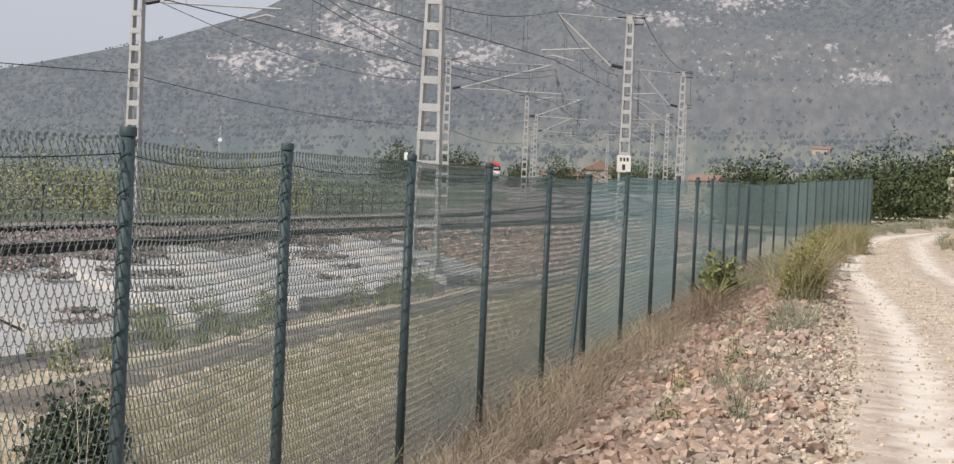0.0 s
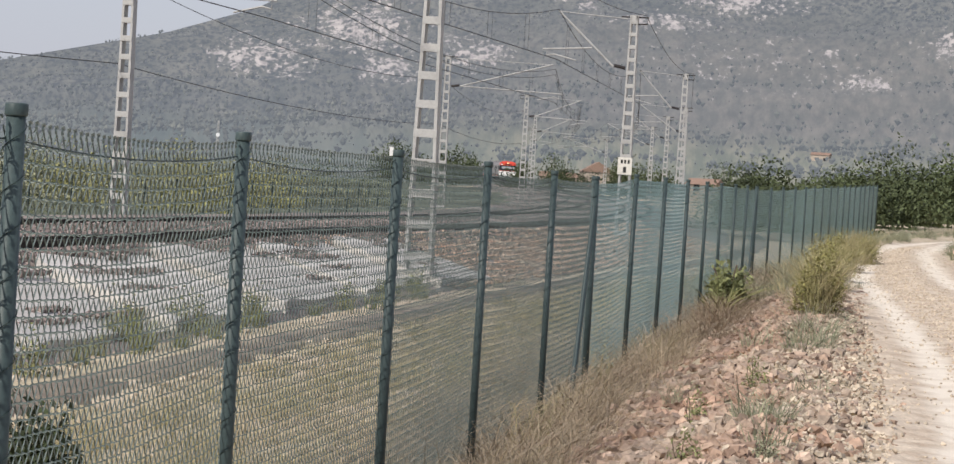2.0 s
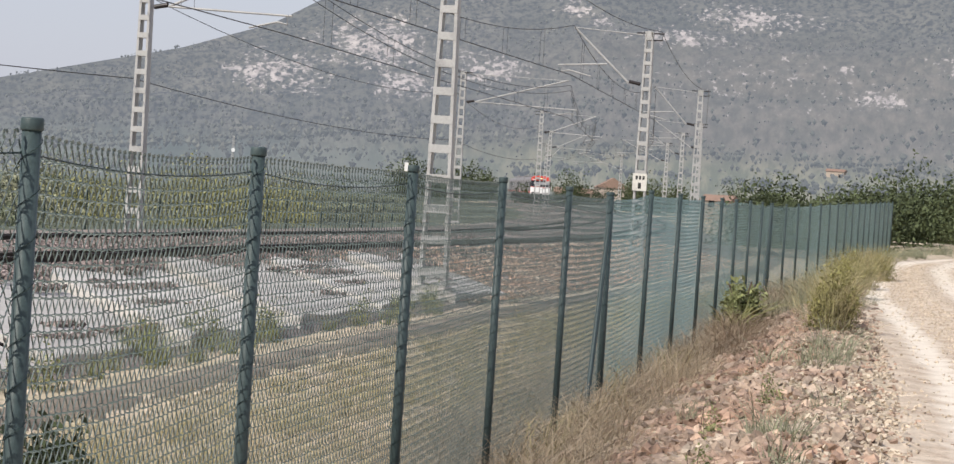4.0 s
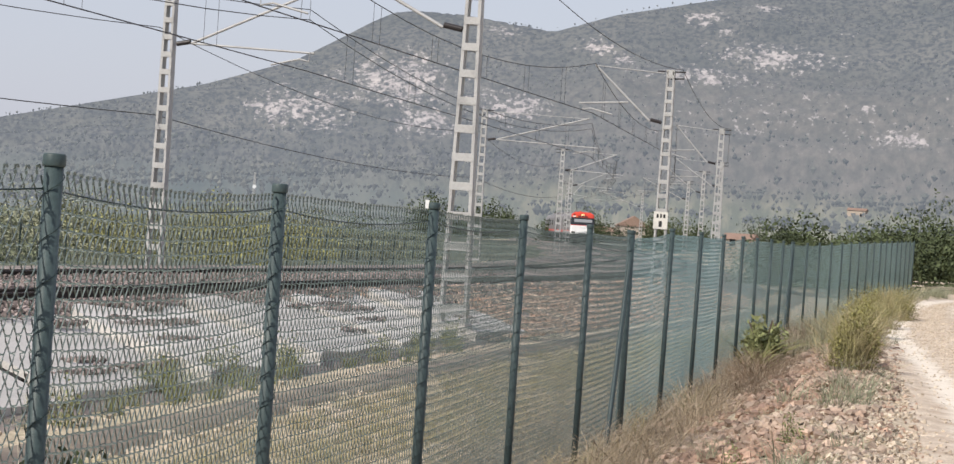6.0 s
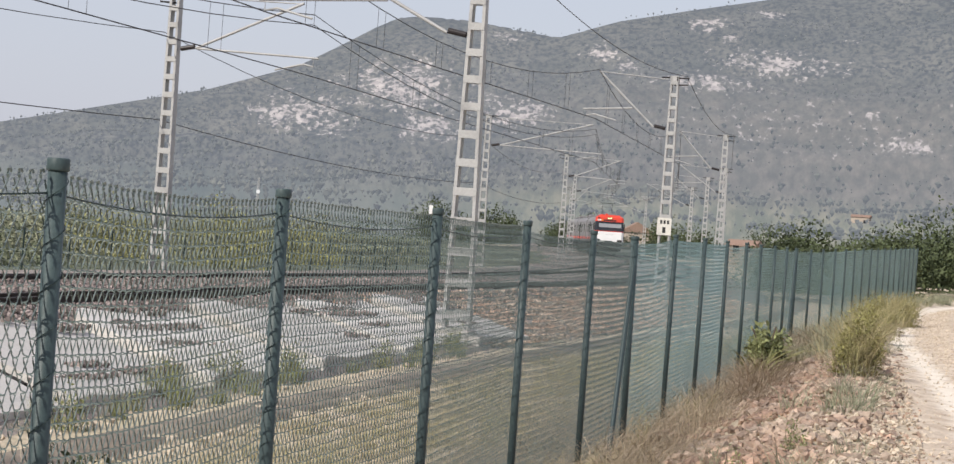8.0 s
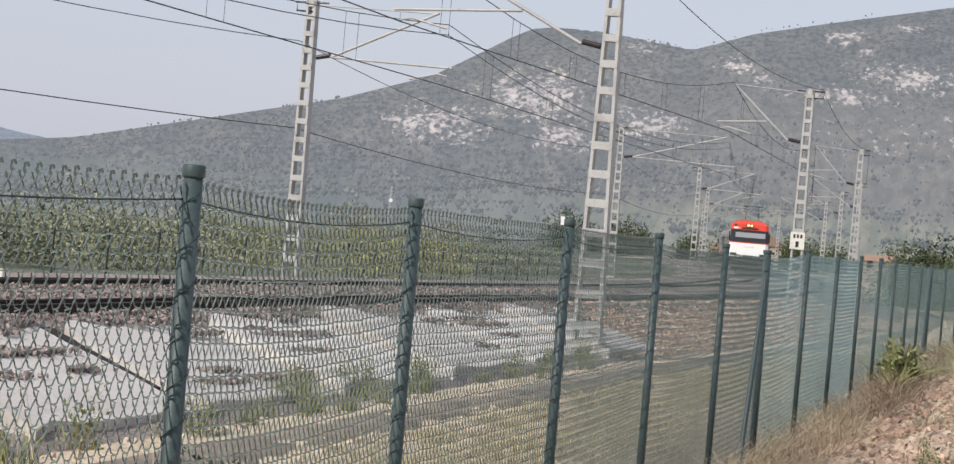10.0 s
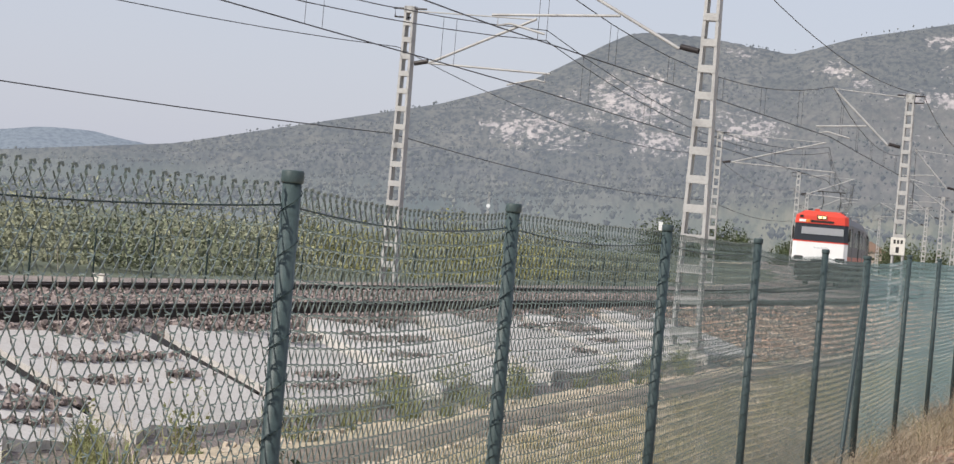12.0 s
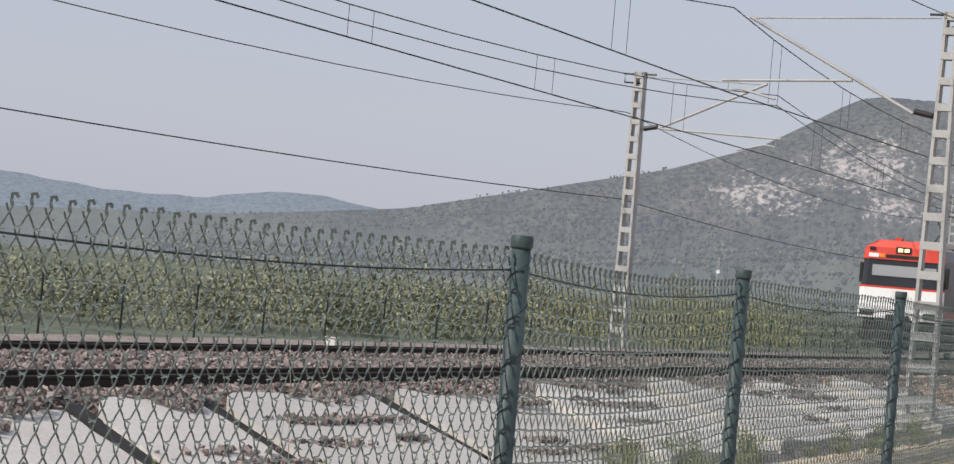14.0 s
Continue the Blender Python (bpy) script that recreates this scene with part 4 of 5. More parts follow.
# ---- plants ----
def blades(n, spread, h0, h1, width, lean, seed, bends=3):
    """A tuft of bent tapering blades."""
    r = np.random.default_rng(seed)
    V, F = [], []
    for _ in range(n):
        a, rad = r.uniform(0, 6.283), spread * math.sqrt(r.random())
        p = np.array([rad * math.cos(a), rad * math.sin(a), -0.03])
        d = r.normal(size=2) * lean
        d += np.array([math.cos(a), math.sin(a)]) * lean * 0.8
        h = r.uniform(h0, h1)
        side = r.normal(size=2)
        side /= np.linalg.norm(side)
        base = len(V)
        for k in range(bends + 1):
            f = k / bends
            c = p + np.array([d[0] * h * f * f, d[1] * h * f * f, h * f * (1 - 0.25 * f)])
            w = width * (1 - f * 0.85)
            V += [(c[0] - side[0] * w, c[1] - side[1] * w, c[2]), (c[0] + side[0] * w, c[1] + side[1] * w, c[2])]
            if k:
                F.append((base + 2 * k - 2, base + 2 * k - 1, base + 2 * k + 1, base + 2 * k))
    return np.array(V), F


def leaves(n, rx, ry, rz, size, seed, hollow=0.55, lobes=7):
    """Leaf quads gathered in lobes round a crown."""
    r = np.random.default_rng(seed)
    lob = r.normal(size=(lobes, 3))
    lob /= np.linalg.norm(lob, axis=1)[:, None]
    lob *= r.uniform(0.25, 0.75, (lobes, 1))
    lob[:, 2] = np.abs(lob[:, 2]) * 0.9
    rad = r.uniform(0.28, 0.55, lobes)
    k = r.integers(0, lobes, n)
    v = r.normal(size=(n, 3))
    v /= np.linalg.norm(v, axis=1)[:, None]
    c = lob[k] + v * (rad[k] * (hollow + (1 - hollow) * r.random(n) ** 0.5) * r.uniform(0.8, 1.15, n))[:, None]
    c[:, 2] = np.maximum(c[:, 2], -0.02) + 0.0
    c *= (rx, ry, rz)
    a = r.normal(size=(n, 3))
    a /= np.linalg.norm(a, axis=1)[:, None]
    b = np.cross(a, r.normal(size=(n, 3)))
    b /= np.linalg.norm(b, axis=1)[:, None]
    s = (size * r.uniform(0.6, 1.3, n))[:, None]
    P = np.stack([c - a * s, c - b * s * 0.5, c + a * s, c + b * s * 0.5], 1).reshape(-1, 3)
    return P, np.arange(4 * n).reshape(-1, 4)


def gz(x, y):
    return float(ground_z(np.array(x), np.array(y)))


def placed(name, me, x, y, label, category, group, scale=1.0, turn=None, dz=0.0, z=None):
    ob = new(name, me)
    ob.matrix_world = pose(x, y, (gz(x, y) if z is None else z) + dz, 0, 0, random.uniform(0, 360) if turn is None else turn) @ Matrix.Scale(scale, 4)
    return tagged(ob, label, category, group)


GRASS = [mesh_of("dry_tuft", *blades(40, 0.2, 0.12, 0.6, 0.0034, 0.7, 20 + k, 2), DRY_GRASS) for k in range(4)]
STRAW = [mesh_of("straw_tuft", *blades(26, 0.24, 0.1, 0.45, 0.005, 0.8, 30 + k, 2), STRAW_PALE) for k in range(4)]
OLIVE = [mesh_of("olive_tuft", *blades(60, 0.22, 0.25, 0.75, 0.0045, 0.45, 40 + k, 2), OLIVE_GRASS) for k in range(3)]
WEED = [mesh_of("weed", *leaves(420, 0.2, 0.2, 0.4, 0.017, 60 + k, 0.2), LEAF_GREY if k == 1 else LEAF_WEED) for k in range(3)]
GREYWEED = [mesh_of("grey_weed", *blades(70, 0.2, 0.15, 0.55, 0.005, 0.55, 70 + k, 2), LEAF_GREY) for k in range(3)]
UPRIGHT = [mesh_of("upright_weed", *blades(85, 0.16, 0.2, 0.75, 0.009, 0.28, 75 + k, 2), LEAF_WEED) for k in range(3)]
STALK = [mesh_of("dead_stalk", *blades(2, 0.03, 1.2, 1.34, 0.0026, 0.07, 80 + k, 6), STALK_PALE) for k in range(3)]

pr = random.Random(3)


def meadow(name, meshes, spots, material_label, category):
    """Uncounted grass joined into one object."""
    V, F, base = [], [], 0
    for x, y, s in spots:
        me = meshes[pr.randrange(len(meshes))]
        v = np.empty(len(me.vertices) * 3)
        me.vertices.foreach_get("co", v)
        v = v.reshape(-1, 3) * s
        a = pr.uniform(0, 6.283)
        c, q = math.cos(a), math.sin(a)
        V.append(np.stack([v[:, 0] * c - v[:, 1] * q + x, v[:, 0] * q + v[:, 1] * c + y, v[:, 2] + gz(x, y)], -1))
        f = np.array([p.vertices[:] for p in me.polygons]) + base
        F.append(f)
        base += len(v)
    ob = new(name, mesh_of(name, np.concatenate(V), np.concatenate(F), meshes[0].materials[0]))
    return tagged(ob, material_label, category, kind="stuff")


def along_fence(n, y0, y1, u0, u1, s0, s1, power=1.3):
    out = []
    for _ in range(n):
        y = y0 + (y1 - y0) * pr.random() ** power
        out.append((float(fence_x(y)) + pr.uniform(u0, u1), y, pr.uniform(s0, s1)))
    return out


meadow("dry_grass", GRASS, along_fence(900, 9, 46, -0.8, 0.6, 0.5, 1.25), "dry tan grass and stems along the fence foot", "dry grass")
meadow("verge_grass", STRAW, along_fence(2100, 8, 60, -5.5, -0.3, 0.35, 0.9), "sparse dry grass between fence and service strip", "dry grass")
meadow("olive_grass", OLIVE, along_fence(330, 8, 55, -5, 0.2, 0.4, 0.95), "olive green grass inside the fence", "grass")
meadow("embankment_weeds", GREYWEED, [(float(track_x(y)) + 5.55 + pr.uniform(4.0, 5.1) / 0.93, y, pr.uniform(0.5, 1.1)) for y in [pr.uniform(16, 56) for _ in range(16)]], "grey-green weeds at the slabs' foot", "weeds")
meadow("embankment_greens", UPRIGHT, [(float(track_x(y)) + 5.55 + pr.uniform(3.8, 5.0) / 0.93, y, pr.uniform(0.55, 1.1)) for y in [pr.uniform(17, 48) for _ in range(18)]], "yellow-green weeds growing between the slabs", "weeds")
FOOT_WEED = [mesh_of("leafy_weed", *leaves(260, 0.3, 0.3, 0.8, 0.03, 640 + k, 0.1, 9), LEAF_WEED) for k in range(3)]
STEMS = [mesh_of("weed_stems", *blades(40, 0.2, 0.3, 0.8, 0.006, 0.35, 660 + k, 2), LEAF_PALE) for k in range(3)]
for k in range(26):
    y = 15 + 34 * (k / 26) + pr.uniform(-0.7, 0.7)
    x = float(track_x(y)) + 5.55 + pr.uniform(3.7, 4.9) / 0.93
    clump = thing("weed_clump", "leafy yellow-green weed clump at the concrete slabs' foot", "weed", "weeds by the slabs", pose(x, y, gz(x, y) + 0.05, 0, 0, pr.uniform(0, 360)))
    size = pr.uniform(0.45, 1.1)
    part_me("foliage", FOOT_WEED[k % 3], clump, m=Matrix.Scale(size, 4))
    part_me("stem_tuft", STEMS[k % 3], clump, m=Matrix.Scale(size, 4))
meadow("path_edge_grass", GREYWEED, along_fence(26, 9, 40, 0.9, 2.3, 0.4, 0.9, 1.0) + [(float(fence_x(y)) + float(path_left(y)) * pr.uniform(0.2, 0.95), y, pr.uniform(0.7, 1.4)) for y in [pr.uniform(33, 90) for _ in range(170)]] + [(float(fence_x(y)) + float(path_right(y)) + pr.uniform(0.2, 3.0), y, pr.uniform(0.7, 1.4)) for y in [pr.uniform(28, 90) for _ in range(160)]], "grey-green grass on the track's edge", "grass")
for x, y, s in [(-1.1, 15.2, 1.4), (-0.85, 14.8, 1.25)]:
    placed("bush", mesh_of("dark_bush", *leaves(1600, 0.35, 0.35, 0.62, 0.03, 90, 0.2), LEAF_DARK), x, y, "dark green bush behind the fence", "bush", "", s)
for k, (x, y, s, kind) in enumerate([(8.6, 31.5, 1.3, 0), (5.75, 20.6, 1.0, 1), (6.1, 21.6, 1.1, 1), (6.5, 22.8, 1.1, 1), (3.55, 13.6, 0.9, 1), (3.3, 12.4, 0.7, 1), (4.6, 16.2, 0.7, 1), (12.6, 42.6, 1.3, 0), (15, 50, 1.5, 0), (17.4, 57, 1.5, 0)]):
    placed("grass_clump", (OLIVE if kind == 0 else GREYWEED)[k % 3], x, y, "tall olive grass clump on the track's edge" if kind == 0 else "low grey-green grass clump among stones", "grass clump", "grass clumps", s)
AGAVE = mesh_of("agave", *blades(46, 0.12, 0.35, 0.85, 0.02, 0.65, 95, 4), LEAF_YELLOW)
for x, y, s in [(7.3, 30.6, 1.15), (7.65, 31.8, 1.0), (8.0, 33.0, 0.9)]:
    placed("agave_plant", AGAVE, x, y, "green spiky plant against the fence", "plant", "spiky plants", s)
for x, y, s in [(3.4, 14.9, 0.8), (4.3, 16.8, 0.8), (2.7, 12.0, 0.7), (3.2, 12.1, 0.6), (9.0, 38.6, 1.8), (9.3, 39.6, 2.2), (9.5, 40.5, 1.8)]:
    plant = thing("weed_plant", "small yellow-green weed among the stones", "weed", "weeds", pose(x, y, gz(x, y), 0, 0, pr.uniform(0, 360)))
    part_me("foliage", WEED[int(x * 7) % 3], plant, m=Matrix.Scale(s, 4))
    part_me("stem", tube_mesh("stem", [[(0, 0, -0.05), (0.02, 0.01, 0.15), (0.05, 0.03, 0.3)], [(0, 0, 0), (-0.05, 0.03, 0.14), (-0.08, 0.02, 0.26)]], 0.004, BARK, 4), plant, m=Matrix.Scale(s, 4))
for k, (yaw, dist, top) in enumerate([(-6.9, 7.1, 1.48), (-9.7, 7.0, 1.6), (-8.4, 7.6, 1.25), (-4.6, 8.4, 0.95), (-10.6, 7.9, 1.3)]):
    x, y = dist * math.sin(radians(yaw)), dist * math.cos(radians(yaw))
    placed("dead_stalk", STALK[k % 3], x, y, "tall dead pale plant stalk", "plant stalk", "dead stalks", top - gz(x, y))


def big_clump(x, y, h, r, seed):
    """A tall bushy clump: stems outside, leafy heart."""
    c = thing("grass_bush", "tall bushy olive-yellow clump on the track's edge", "shrub", "grass bushes", pose(x, y, gz(x, y)))
    part_me("stem_tuft", mesh_of("stem_tuft", *blades(420, r * 0.6, h * 0.55, h * 1.05, 0.005, 0.2, seed), OLIVE_GRASS), c)
    part_me("foliage", mesh_of("foliage", *leaves(2600, r, r, h * 0.75, 0.022, seed + 1, 0.1, 14), LEAF_OLIVE), c, m=pose(0, 0, 0.1))
    part_me("dry_skirt", mesh_of("skirt", *blades(240, r * 0.9, h * 0.2, h * 0.5, 0.004, 0.6, seed + 2), DRY_GRASS), c)


for k, (x, y, h, r) in enumerate([(7.5, 26.4, 0.98, 0.34), (8.0, 28.2, 1.05, 0.36), (9.2, 32.0, 0.95, 0.36), (10.3, 36.0, 1.0, 0.4), (11.7, 40.4, 1.05, 0.45), (13.4, 45.5, 1.3, 0.5), (15.6, 51.5, 1.2, 0.6)]):
    big_clump(x, y, h, r, 500 + 5 * k)
for k, (x, y, r) in enumerate([(5.6, 25.4, 0.34), (6.2, 27.2, 0.36), (6.75, 29.2, 0.42), (7.2, 30.9, 0.42), (9.9, 39.6, 0.5), (10.6, 42.0, 0.5)]):
    d_ = thing("dead_bush", "brown dead brush against the fence", "dead bush", "dead bushes", pose(x + 0.35, y, gz(x + 0.35, y)))
    part_me("twig_tangle", mesh_of("twig_tangle", *blades(260, r, 0.15, 0.6, 0.005, 0.7, 560 + k), DEAD_TWIG), d_)


for k, (x, y, r, h) in enumerate([(7.55, 31.2, 0.36, 0.95), (7.95, 32.6, 0.3, 0.85)]):
    g_ = thing("green_shrub", "leafy green shrub growing against the fence", "shrub", "green shrubs", pose(x, y, gz(x, y)))
    part_me("foliage", mesh_of("foliage", *leaves(900, r, r, h * 0.6, 0.045, 590 + k, 0.1, 9), LEAF_WEED), g_, m=pose(0, 0, h * 0.35))
    part_me("stem", tube_mesh("stem", [[(0, 0, -0.1), (0.04, 0.02, h * 0.45), (0.12, 0.05, h * 0.8)], [(0, 0, 0), (-0.1, 0.04, h * 0.5), (-0.2, 0.1, h * 0.75)]], 0.012, BARK, 5), g_)


def shrub(name, x, y, rx, ry, rz, n, size, material, label, seed, z=None, trunk=True):
    t = thing(name, label, name.replace("_", " "), "", pose(x, y, gz(x, y) if z is None else z))
    cr = part_me("crown", mesh_of("crown", *leaves(n, rx, ry, rz, size, seed, 0.35, 11), material), t, m=pose(0, 0, rz * 0.18))
    if trunk:
        limbs = [[(0, 0, -0.2), (0.05, 0.02, rz * 0.3), (0.1, 0.1, rz * 0.6)]]
        rr = random.Random(seed)
        for _ in range(4):
            a = rr.uniform(0, 6.28)
            limbs.append([(0, 0, 0.05), (rx * 0.3 * math.cos(a), ry * 0.3 * math.sin(a), rz * 0.35), (rx * 0.55 * math.cos(a), ry * 0.55 * math.sin(a), rz * 0.6)])
        part_me("trunk", tube_mesh("trunk", limbs, 0.04 + 0.01 * rz, BARK, 6), t)
    return t


# thicket beyond the fence's end and on the right
br = random.Random(9)
for k in range(44):
    yaw, dist = radians(13.5 + 7.8 * (k + br.random()) / 44), br.uniform(112, 150)
    shrub("bush", dist * math.sin(yaw), dist * math.cos(yaw), br.uniform(2.2, 3.6), br.uniform(2, 3), br.uniform(2.9, 4.3), 2000, 0.12, LEAF_THICKET, "dense green bush beyond the track", 200 + k, trunk=False)
for k, (yaw, dist, rx, rz) in enumerate([(21.0, 62, 2.2, 5.0), (22.3, 58, 2.5, 5.5), (20.3, 70, 1.6, 2.6), (19.9, 75, 1.2, 1.8)]):
    a = radians(yaw)
    shrub("tree" if rz > 4 else "bush", dist * math.sin(a), dist * math.cos(a), rx, rx, rz, 3200, 0.12, LEAF_YELLOW if k < 2 else LEAF_GREY, "yellow-green tree beside the track" if rz > 4 else "grey-green bush beside the track", 260 + k)
# dark trees round the far houses
for k in range(34):
    yaw, dist = radians(br.uniform(4.5, 14.5)), br.uniform(300, 470)
    rz = br.uniform(3.5, 7.0)
    shrub("tree", dist * math.sin(yaw), dist * math.cos(yaw), br.uniform(2.5, 5), br.uniform(2.5, 4), rz, 1000, 0.22, LEAF_DARK if br.random() < 0.4 else LEAF_THICKET, "dark tree near the far houses", 420 + k, z=-0.9, trunk=False)
# hedge and scrub behind the railway
for k in range(150):
    y = 20 + 130 * (k / 150) + br.uniform(-1, 1)
    off = br.uniform(11.5, 30)
    close = y < 62
    material = LEAF_YELLOW if 94 < y < 124 and off < 22 else br.choice((LEAF_GREY, LEAF_GREY, LEAF_GREY, LEAF, LEAF))
    shrub("bush", float(track_x(y)) - off, y, br.uniform(1.8, 3.6), br.uniform(1.8, 3.6), br.uniform(1.3, 3.4), 2100 if close else 650, 0.045 if close else 0.09, material, "scrub bush behind the railway", 300 + k, z=-1.0, trunk=False)

# ---- rubble bank ----
bank = thing("rubble_bank", "bank of broken pinkish stones beside the track", "rubble", kind="structure")
rs = np.random.default_rng(8)
STONES = []
for k in range(10):
    v = stone_verts(rs)
    v[:, 2] *= 0.7
    STONES.append(mesh_of("stone", v, CUBE_F, RUBBLE))
for k in range(300):
    y = 9.5 + 9 * rs.random() ** 1.2
    x = float(fence_x(y)) + rs.uniform(0.4, 2.4)
    s = rs.uniform(0.045, 0.09)
    part_me("stone", STONES[k % 10], bank, m=pose(x, y, gz(x, y) + 0.02, rs.uniform(0, 360), rs.uniform(0, 40), rs.uniform(0, 360)) @ Matrix.Scale(s, 4))
N_R = 17000
_y = 8 + 42 * rs.random(N_R) ** 1.5
_u = np.clip(rs.normal(1.5, 0.75, N_R), 0.15, 3.1) * path_left(_y) / 2.6
_x = fence_x(_y) + _u
stone_field("rubble_stones", _x, _y, ground_z(_x, _y) + 0.01, (0.025 + 0.075 * rs.random(N_R) ** 1.6) * np.where(_u > 2.4, 0.6, 1.0), RUBBLE, "broken pinkish and pale stones", "rubble", 9)
_y = 9 + 60 * rs.random(6500) ** 1.4
_x = fence_x(_y) + path_left(_y) + (path_right(_y) - path_left(_y)) * np.where(rs.random(6500) < 0.7, rs.normal(0.48, 0.12, 6500), rs.uniform(0, 1.15, 6500))
stone_field("path_gravel", _x, _y, ground_z(_x, _y) + 0.043, rs.uniform(0.014, 0.038, 6500), PEBBLE, "small loose stones on the dirt track", "gravel", 10)
_y = 9 + 40 * rs.random(6500) ** 1.4
_x = fence_x(_y) + path_left(_y) + rs.normal(-0.25, 0.3, 6500)
stone_field("edge_gravel", _x, _y, ground_z(_x, _y) + 0.014, rs.uniform(0.02, 0.05, 6500), PEBBLE, "pale broken gravel along the track's edge", "gravel", 16)
_y = 45 + 50 * rs.random(500)
_x = fence_x(_y) + path_right(_y) + rs.uniform(0.6, 3, 500)
stone_field("bank_stones", _x, _y, ground_z(_x, _y) + 0.03, rs.uniform(0.08, 0.4, 500), RUBBLE, "tan stones on the far bank", "rubble", 13)


# ---- distance ----
def polar(yaw_deg, r):
    a = np.radians(yaw_deg)
    return r * np.sin(a), r * np.cos(a)


RIDGE_YAW = [-45, -20, -12, -7.7, -4.08, -1.03, 1.22, 2.2, 3.11, 3.7, 4.3, 5.35, 6.4, 7.07, 7.76, 9.3, 11.4, 14, 17, 20, 26, 45]
RIDGE_ELEV = [0.4, 0.5, 0.95, 1.48, 2.34, 3.07, 3.84, 4.4, 4.95, 5.25, 5.32, 5.31, 5.2, 5.12, 5.02, 5.54, 5.99, 6.5, 7.1, 7.6, 8.0, 7.0]
OUTCROPS = [(1.41, 2.64, 1.12, 0.5), (4.01, 3.5, 1.36, 0.62), (4.61, 2.52, 0.73, 0.35), (11.53, 4.14, 1.31, 0.24), (13.51, 4.71, 1.41, 0.3), (15.77, 3.57, 0.3, 0.13), (16.77, 2.82, 0.64, 0.17), (11.58, 5.58, 0.39, 0.17), (12.22, 5.29, 0.24, 0.12), (8.83, 4.74, 0.45, 0.2), (13.09, 5.93, 0.39, 0.1), (6.54, 4.93, 0.34, 0.14), (15.23, 5.38, 0.25, 0.07), (6.81, 3.06, 0.88, 0.4), (9.6, 4.4, 0.3, 0.1), (18.9, 3.9, 0.9, 0.35)]


def fbm(x, y, s, octaves=5):
    z, a = np.zeros_like(x), 1.0
    for k in range(octaves):
        z += a * wob(x, y, s, k * 1.7 + 0.3)
        s, a = s * 2.03, a * 0.5
    return z


def lay_slope(me, yaw, r, z):
    """Surface coordinates of a hillside: metres round it and metres up it."""
    co = np.stack([np.radians(yaw) * 2000, z * 1.1, r * 0.03], -1).reshape(-1).astype(np.float32)
    me.attributes.new("slope", "FLOAT_VECTOR", "POINT").data.foreach_set("vector", co)


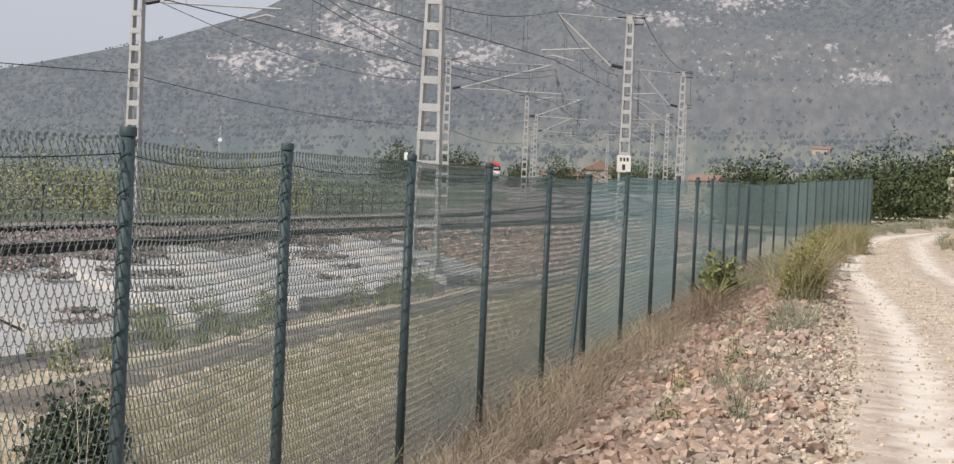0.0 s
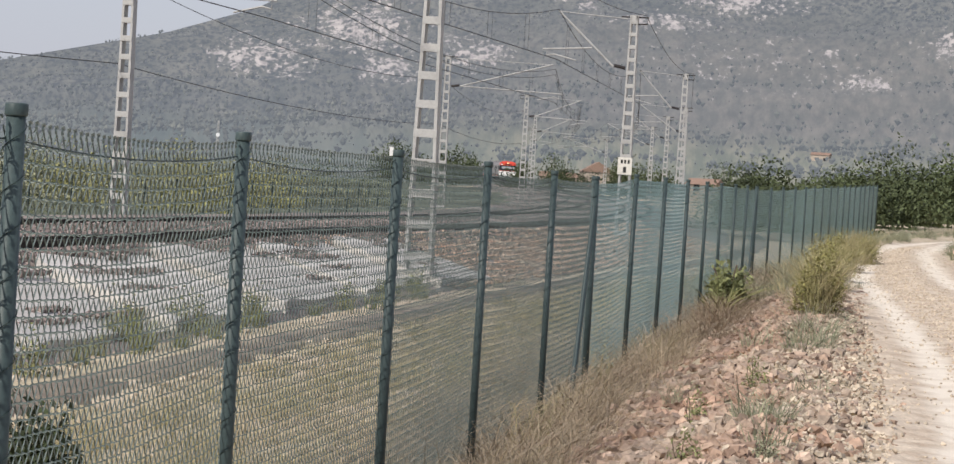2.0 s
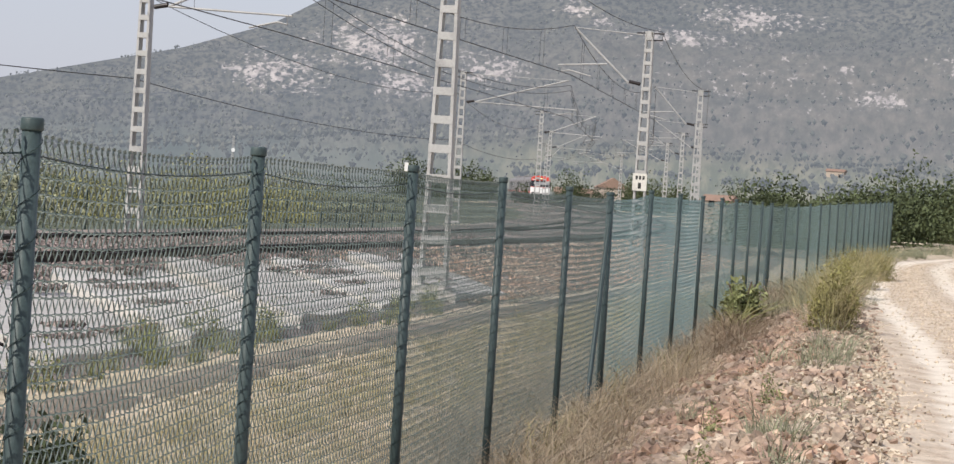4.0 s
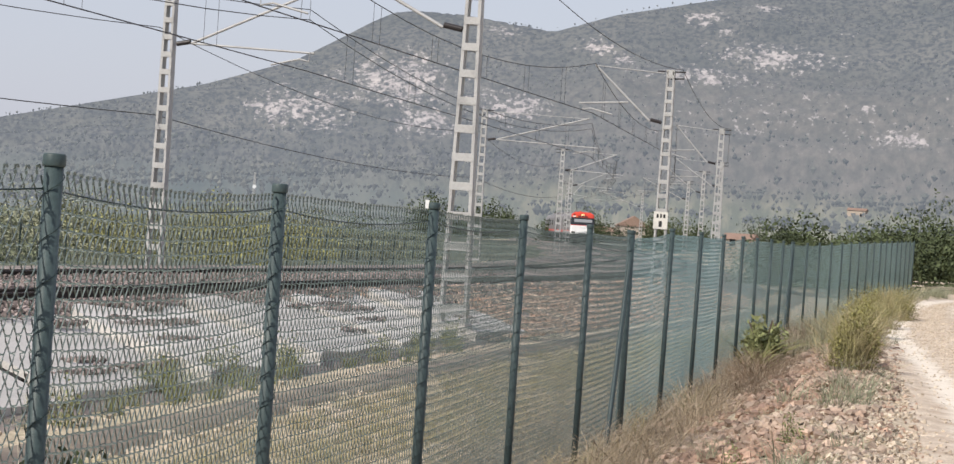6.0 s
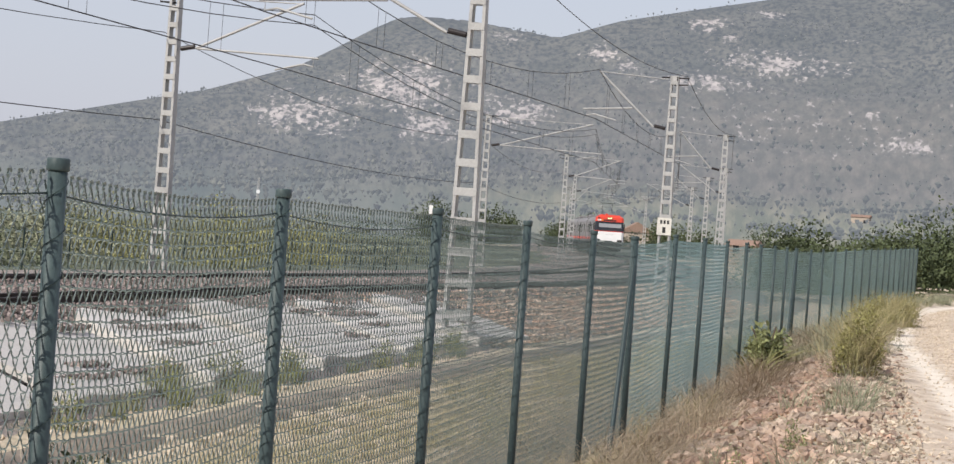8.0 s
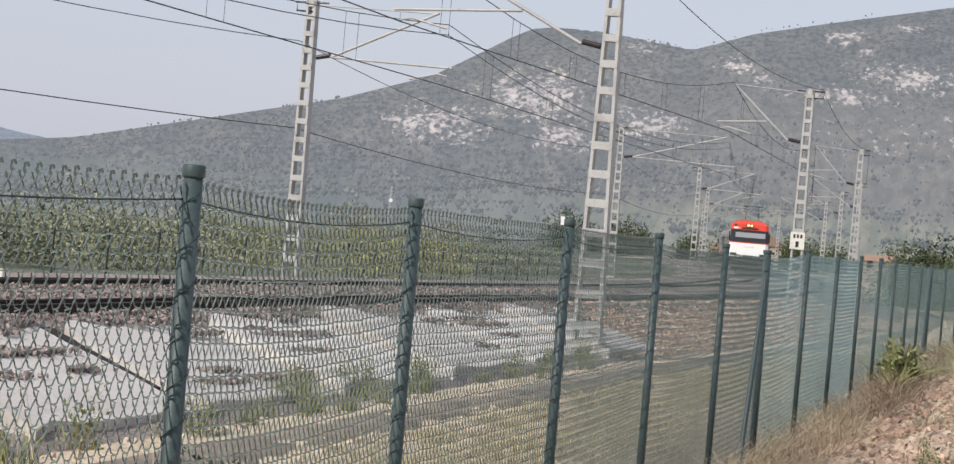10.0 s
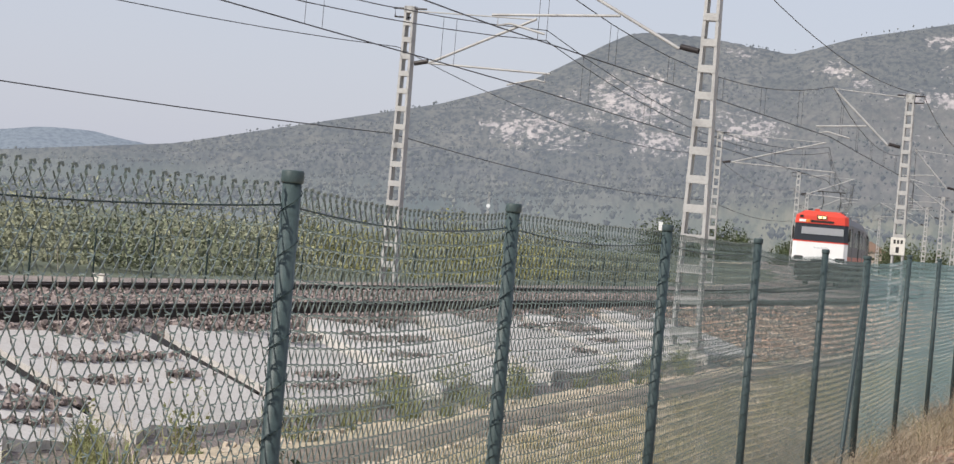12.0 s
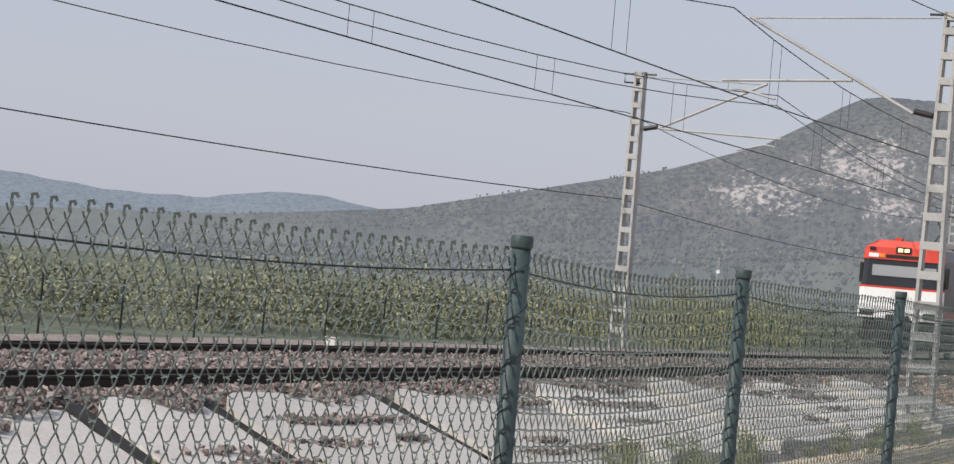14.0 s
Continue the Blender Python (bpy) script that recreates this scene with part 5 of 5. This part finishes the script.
def build_mountain():
    yaw = np.linspace(-45, 45, 420)
    r = np.concatenate([np.linspace(330, 900, 26), np.linspace(930, 2900, 90)])
    A, R = np.meshgrid(yaw, r, indexing="ij")
    X, Y = polar(A, R)
    peak = 2300 + 160 * np.sin(A * 0.5)
    crest = np.tan(np.radians(np.interp(A, RIDGE_YAW, RIDGE_ELEV))) * peak
    t = np.clip((R - 420) / (peak - 420), 0, 1.4)
    prof = np.where(t < 1, 0.2 * t + 0.8 * t ** 2.0, 1 - 1.6 * (t - 1))
    Z = -2.5 + crest * prof + t * (1 - 0.75 * np.clip((t - 0.75) / 0.25, 0, 1)) * 12 * fbm(X, Y, 0.0045, 4) + 1.5 * t * fbm(X, Y, 0.03, 3)
    top = ((Z - EYE) / R).max(1, keepdims=True)
    Z = EYE + (Z - EYE) * np.where(Z > EYE, np.tan(np.radians(np.interp(A, RIDGE_YAW, RIDGE_ELEV))) / top, 1.0)
    elev = np.degrees(np.arctan2(Z - EYE, R))
    rock = np.zeros_like(Z)
    for cy, ce, ry, re in OUTCROPS:
        q = ((A - cy) / ry) ** 2 + ((elev - ce + 0.12 * (A - cy) * 0) / re) ** 2
        rock = np.maximum(rock, np.exp(-q * 0.33))
    rock = np.maximum(rock, 0.66 * np.exp(-((A - 14) / 5.5) ** 2 - ((elev - 3.1) / 1.2) ** 2))
    n = len(r)
    i, j = np.meshgrid(np.arange(len(yaw) - 1), np.arange(n - 1), indexing="ij")
    q = (i * n + j).reshape(-1)
    F = np.stack([q, q + n, q + n + 1, q + 1], -1)
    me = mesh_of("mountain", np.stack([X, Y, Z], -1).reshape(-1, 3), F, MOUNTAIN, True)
    at = me.attributes.new("outcrop", "FLOAT", "POINT")
    at.data.foreach_set("value", (0.205 + 0.31 * rock).reshape(-1).astype(np.float32))
    lay_slope(me, A, R, Z)
    dry = 0.75 / (1 + np.exp(-(A - 8.5) / 1.6)) * np.clip((4.6 - elev) / 1.2, 0, 1) * np.clip((elev - 0.7) / 0.8, 0, 1)
    grove = 0.9 / (1 + np.exp(-(A - 6) / 1.5)) * np.clip((1.6 - elev) / 0.6, 0, 1)
    me.attributes.new("grove", "FLOAT", "POINT").data.foreach_set("value", grove.reshape(-1).astype(np.float32))
    me.attributes.new("dry", "FLOAT", "POINT").data.foreach_set("value", dry.reshape(-1).astype(np.float32))
    lush = me.attributes.new("lush", "FLOAT", "POINT")
    lush.data.foreach_set("value", np.clip((1.2 - elev) / 0.6, 0, 1).reshape(-1).astype(np.float32))
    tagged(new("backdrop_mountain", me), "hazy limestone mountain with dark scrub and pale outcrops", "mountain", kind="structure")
    # trees on the slopes
    g = np.random.default_rng(21)
    m = 30000
    ta, tr = g.uniform(-14, 25, m), 620 + 1650 * g.random(m) ** 1.2
    ii = np.clip(np.searchsorted(yaw, ta), 1, len(yaw) - 1)
    jj = np.clip(np.searchsorted(r, tr), 1, n - 1)
    tz = Z[ii, jj]
    keep = (g.random(m) > rock[ii, jj] * 1.3) & (fbm(*polar(ta, tr), 0.011, 3) + g.normal(0, 0.3, m) > 0.05)
    ta, tr, tz = ta[keep], tr[keep], tz[keep]
    tx, ty = polar(ta, tr)
    tz = np.array(tz)
    m = len(tx)
    base = np.array([(0, 0, 1.0), (0.55, 0, 0.5), (0.17, 0.52, 0.55), (-0.45, 0.32, 0.45), (-0.45, -0.32, 0.5), (0.17, -0.52, 0.45), (0, 0, -0.4)])
    tri = np.array([(0, 1, 2), (0, 2, 3), (0, 3, 4), (0, 4, 5), (0, 5, 1), (6, 2, 1), (6, 3, 2), (6, 4, 3), (6, 5, 4), (6, 1, 5)])
    P = base[None] * g.uniform(0.6, 1.25, (m, 7, 3)) * ((0.7 + 2.2 * g.random(m) ** 2.2)[:, None, None]) + np.stack([tx, ty, tz], -1)[:, None]
    tagged(new("hillside_trees_hazed", mesh_of("hillside_trees_hazed", P.reshape(-1, 3), (tri[None] + 7 * np.arange(m)[:, None, None]).reshape(-1, 3), SCRUB)), "scattered dark pines and scrub on the slopes", "trees", kind="stuff")
    return yaw, r, Z


HILL = build_mountain()
_yaw = np.linspace(-50, 10, 160)
_e = np.interp(_yaw, [-50, -30, -19, -17.8, -15, -12.7, -11.6, -10.4, -9.4, -8.5, -7.7, -6, 0, 10], [1.2, 1.5, 1.7, 1.6, 1.35, 1.39, 1.62, 1.73, 1.66, 1.5, 1.42, 1.3, 1.0, 0.8]) + 0.02 * np.sin(_yaw * 5)
_r = np.array([3000.0, 3600.0, 4300.0, 4700.0])
_f = np.array([0.0, 0.45, 1.0, 0.8])
A_, R_ = np.meshgrid(_yaw, _r, indexing="ij")
X_, Y_ = polar(A_, R_)
Z_ = np.tan(np.radians(_e))[:, None] * 4300 * _f[None] - 5
i_, j_ = np.meshgrid(np.arange(159), np.arange(3), indexing="ij")
q_ = (i_ * 4 + j_).reshape(-1)
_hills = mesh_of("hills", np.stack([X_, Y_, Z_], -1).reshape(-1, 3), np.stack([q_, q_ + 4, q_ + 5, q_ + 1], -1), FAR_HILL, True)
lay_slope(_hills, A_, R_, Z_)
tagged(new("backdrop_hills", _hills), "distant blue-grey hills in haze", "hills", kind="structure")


def hill_z(yaw, r):
    i = int(np.clip(np.searchsorted(HILL[0], yaw), 0, 419))
    j = int(np.clip(np.searchsorted(HILL[1], r), 0, len(HILL[1]) - 1))
    return float(HILL[2][i, j])


def house(yaw, dist, wide, deep, tall, roof, turn, label, z=None):
    x, y = polar(yaw, dist)
    h = thing("house", label, "house", "far houses", pose(float(x), float(y), hill_z(yaw, dist) if z is None else z, 0, 0, turn))
    part("wall", boxes((-wide / 2, wide / 2, -deep / 2, deep / 2, -1.5, tall)), WALL, h)
    bm = bmesh.new()
    a, b, c = wide / 2 + 0.3, deep / 2 + 0.3, tall
    vs = [bm.verts.new(p) for p in ((-a, -b, c), (a, -b, c), (a, b, c), (-a, b, c), (-a, 0, c + roof), (a, 0, c + roof))]
    for f in ((0, 1, 5, 4), (2, 3, 4, 5), (0, 4, 3), (1, 2, 5), (3, 2, 1, 0)):
        bm.faces.new([vs[k] for k in f])
    bmesh.ops.recalc_face_normals(bm, faces=bm.faces)
    part("roof", bm, TILE, h, "terracotta tiled roof")
    for k in (-0.25, 0.2):
        part("window", boxes((k * wide, k * wide + 0.9, -deep / 2 - 0.03, -deep / 2 + 0.1, 1.0, 2.1)), SCREEN, h)


house(15.72, 760, 6.0, 5, 3.0, 0.9, -25, "small pale house with tiled roof on the hillside", z=11.8)
house(12.85, 330, 4.2, 4, 2.0, 0.9, -30, "low house with orange tiled roof", z=0.0)
house(10.1, 520, 9, 7.5, 4.6, 2.4, 84, "gabled station house with tiled roof", z=-1.0)
house(9.3, 540, 12, 6, 3.0, 1.2, -10, "low brick building beside the line", z=-1.0)

# radio mast on the plain
x_, y_ = polar(0.42, 620)
tower = thing("radio_mast", "thin white lattice mast on the plain", "mast", "", pose(float(x_), float(y_), hill_z(0.42, 620)))
for a, b in ((-0.35, -0.35), (0.35, -0.35), (0, 0.4)):
    part_me("leg", tube_mesh("leg", [[(a, b, -1), (a * 0.6, b * 0.6, 10.0)]], 0.09, MAST, 5), tower)
for k in range(6):
    z = 0.8 + k * 1.5
    part_me("brace", tube_mesh("brace", [[(-0.33, -0.33, z), (0.33, -0.33, z + 0.75), (-0.3, -0.3, z + 1.5)]], 0.04, MAST, 4), tower)
part("dish", lathe([(0.2, 0), (0.5, 0.2), (0.55, 0.3)], 14), WHITE, tower).matrix_basis = pose(0, -0.5, 6.0, 90)

motions()
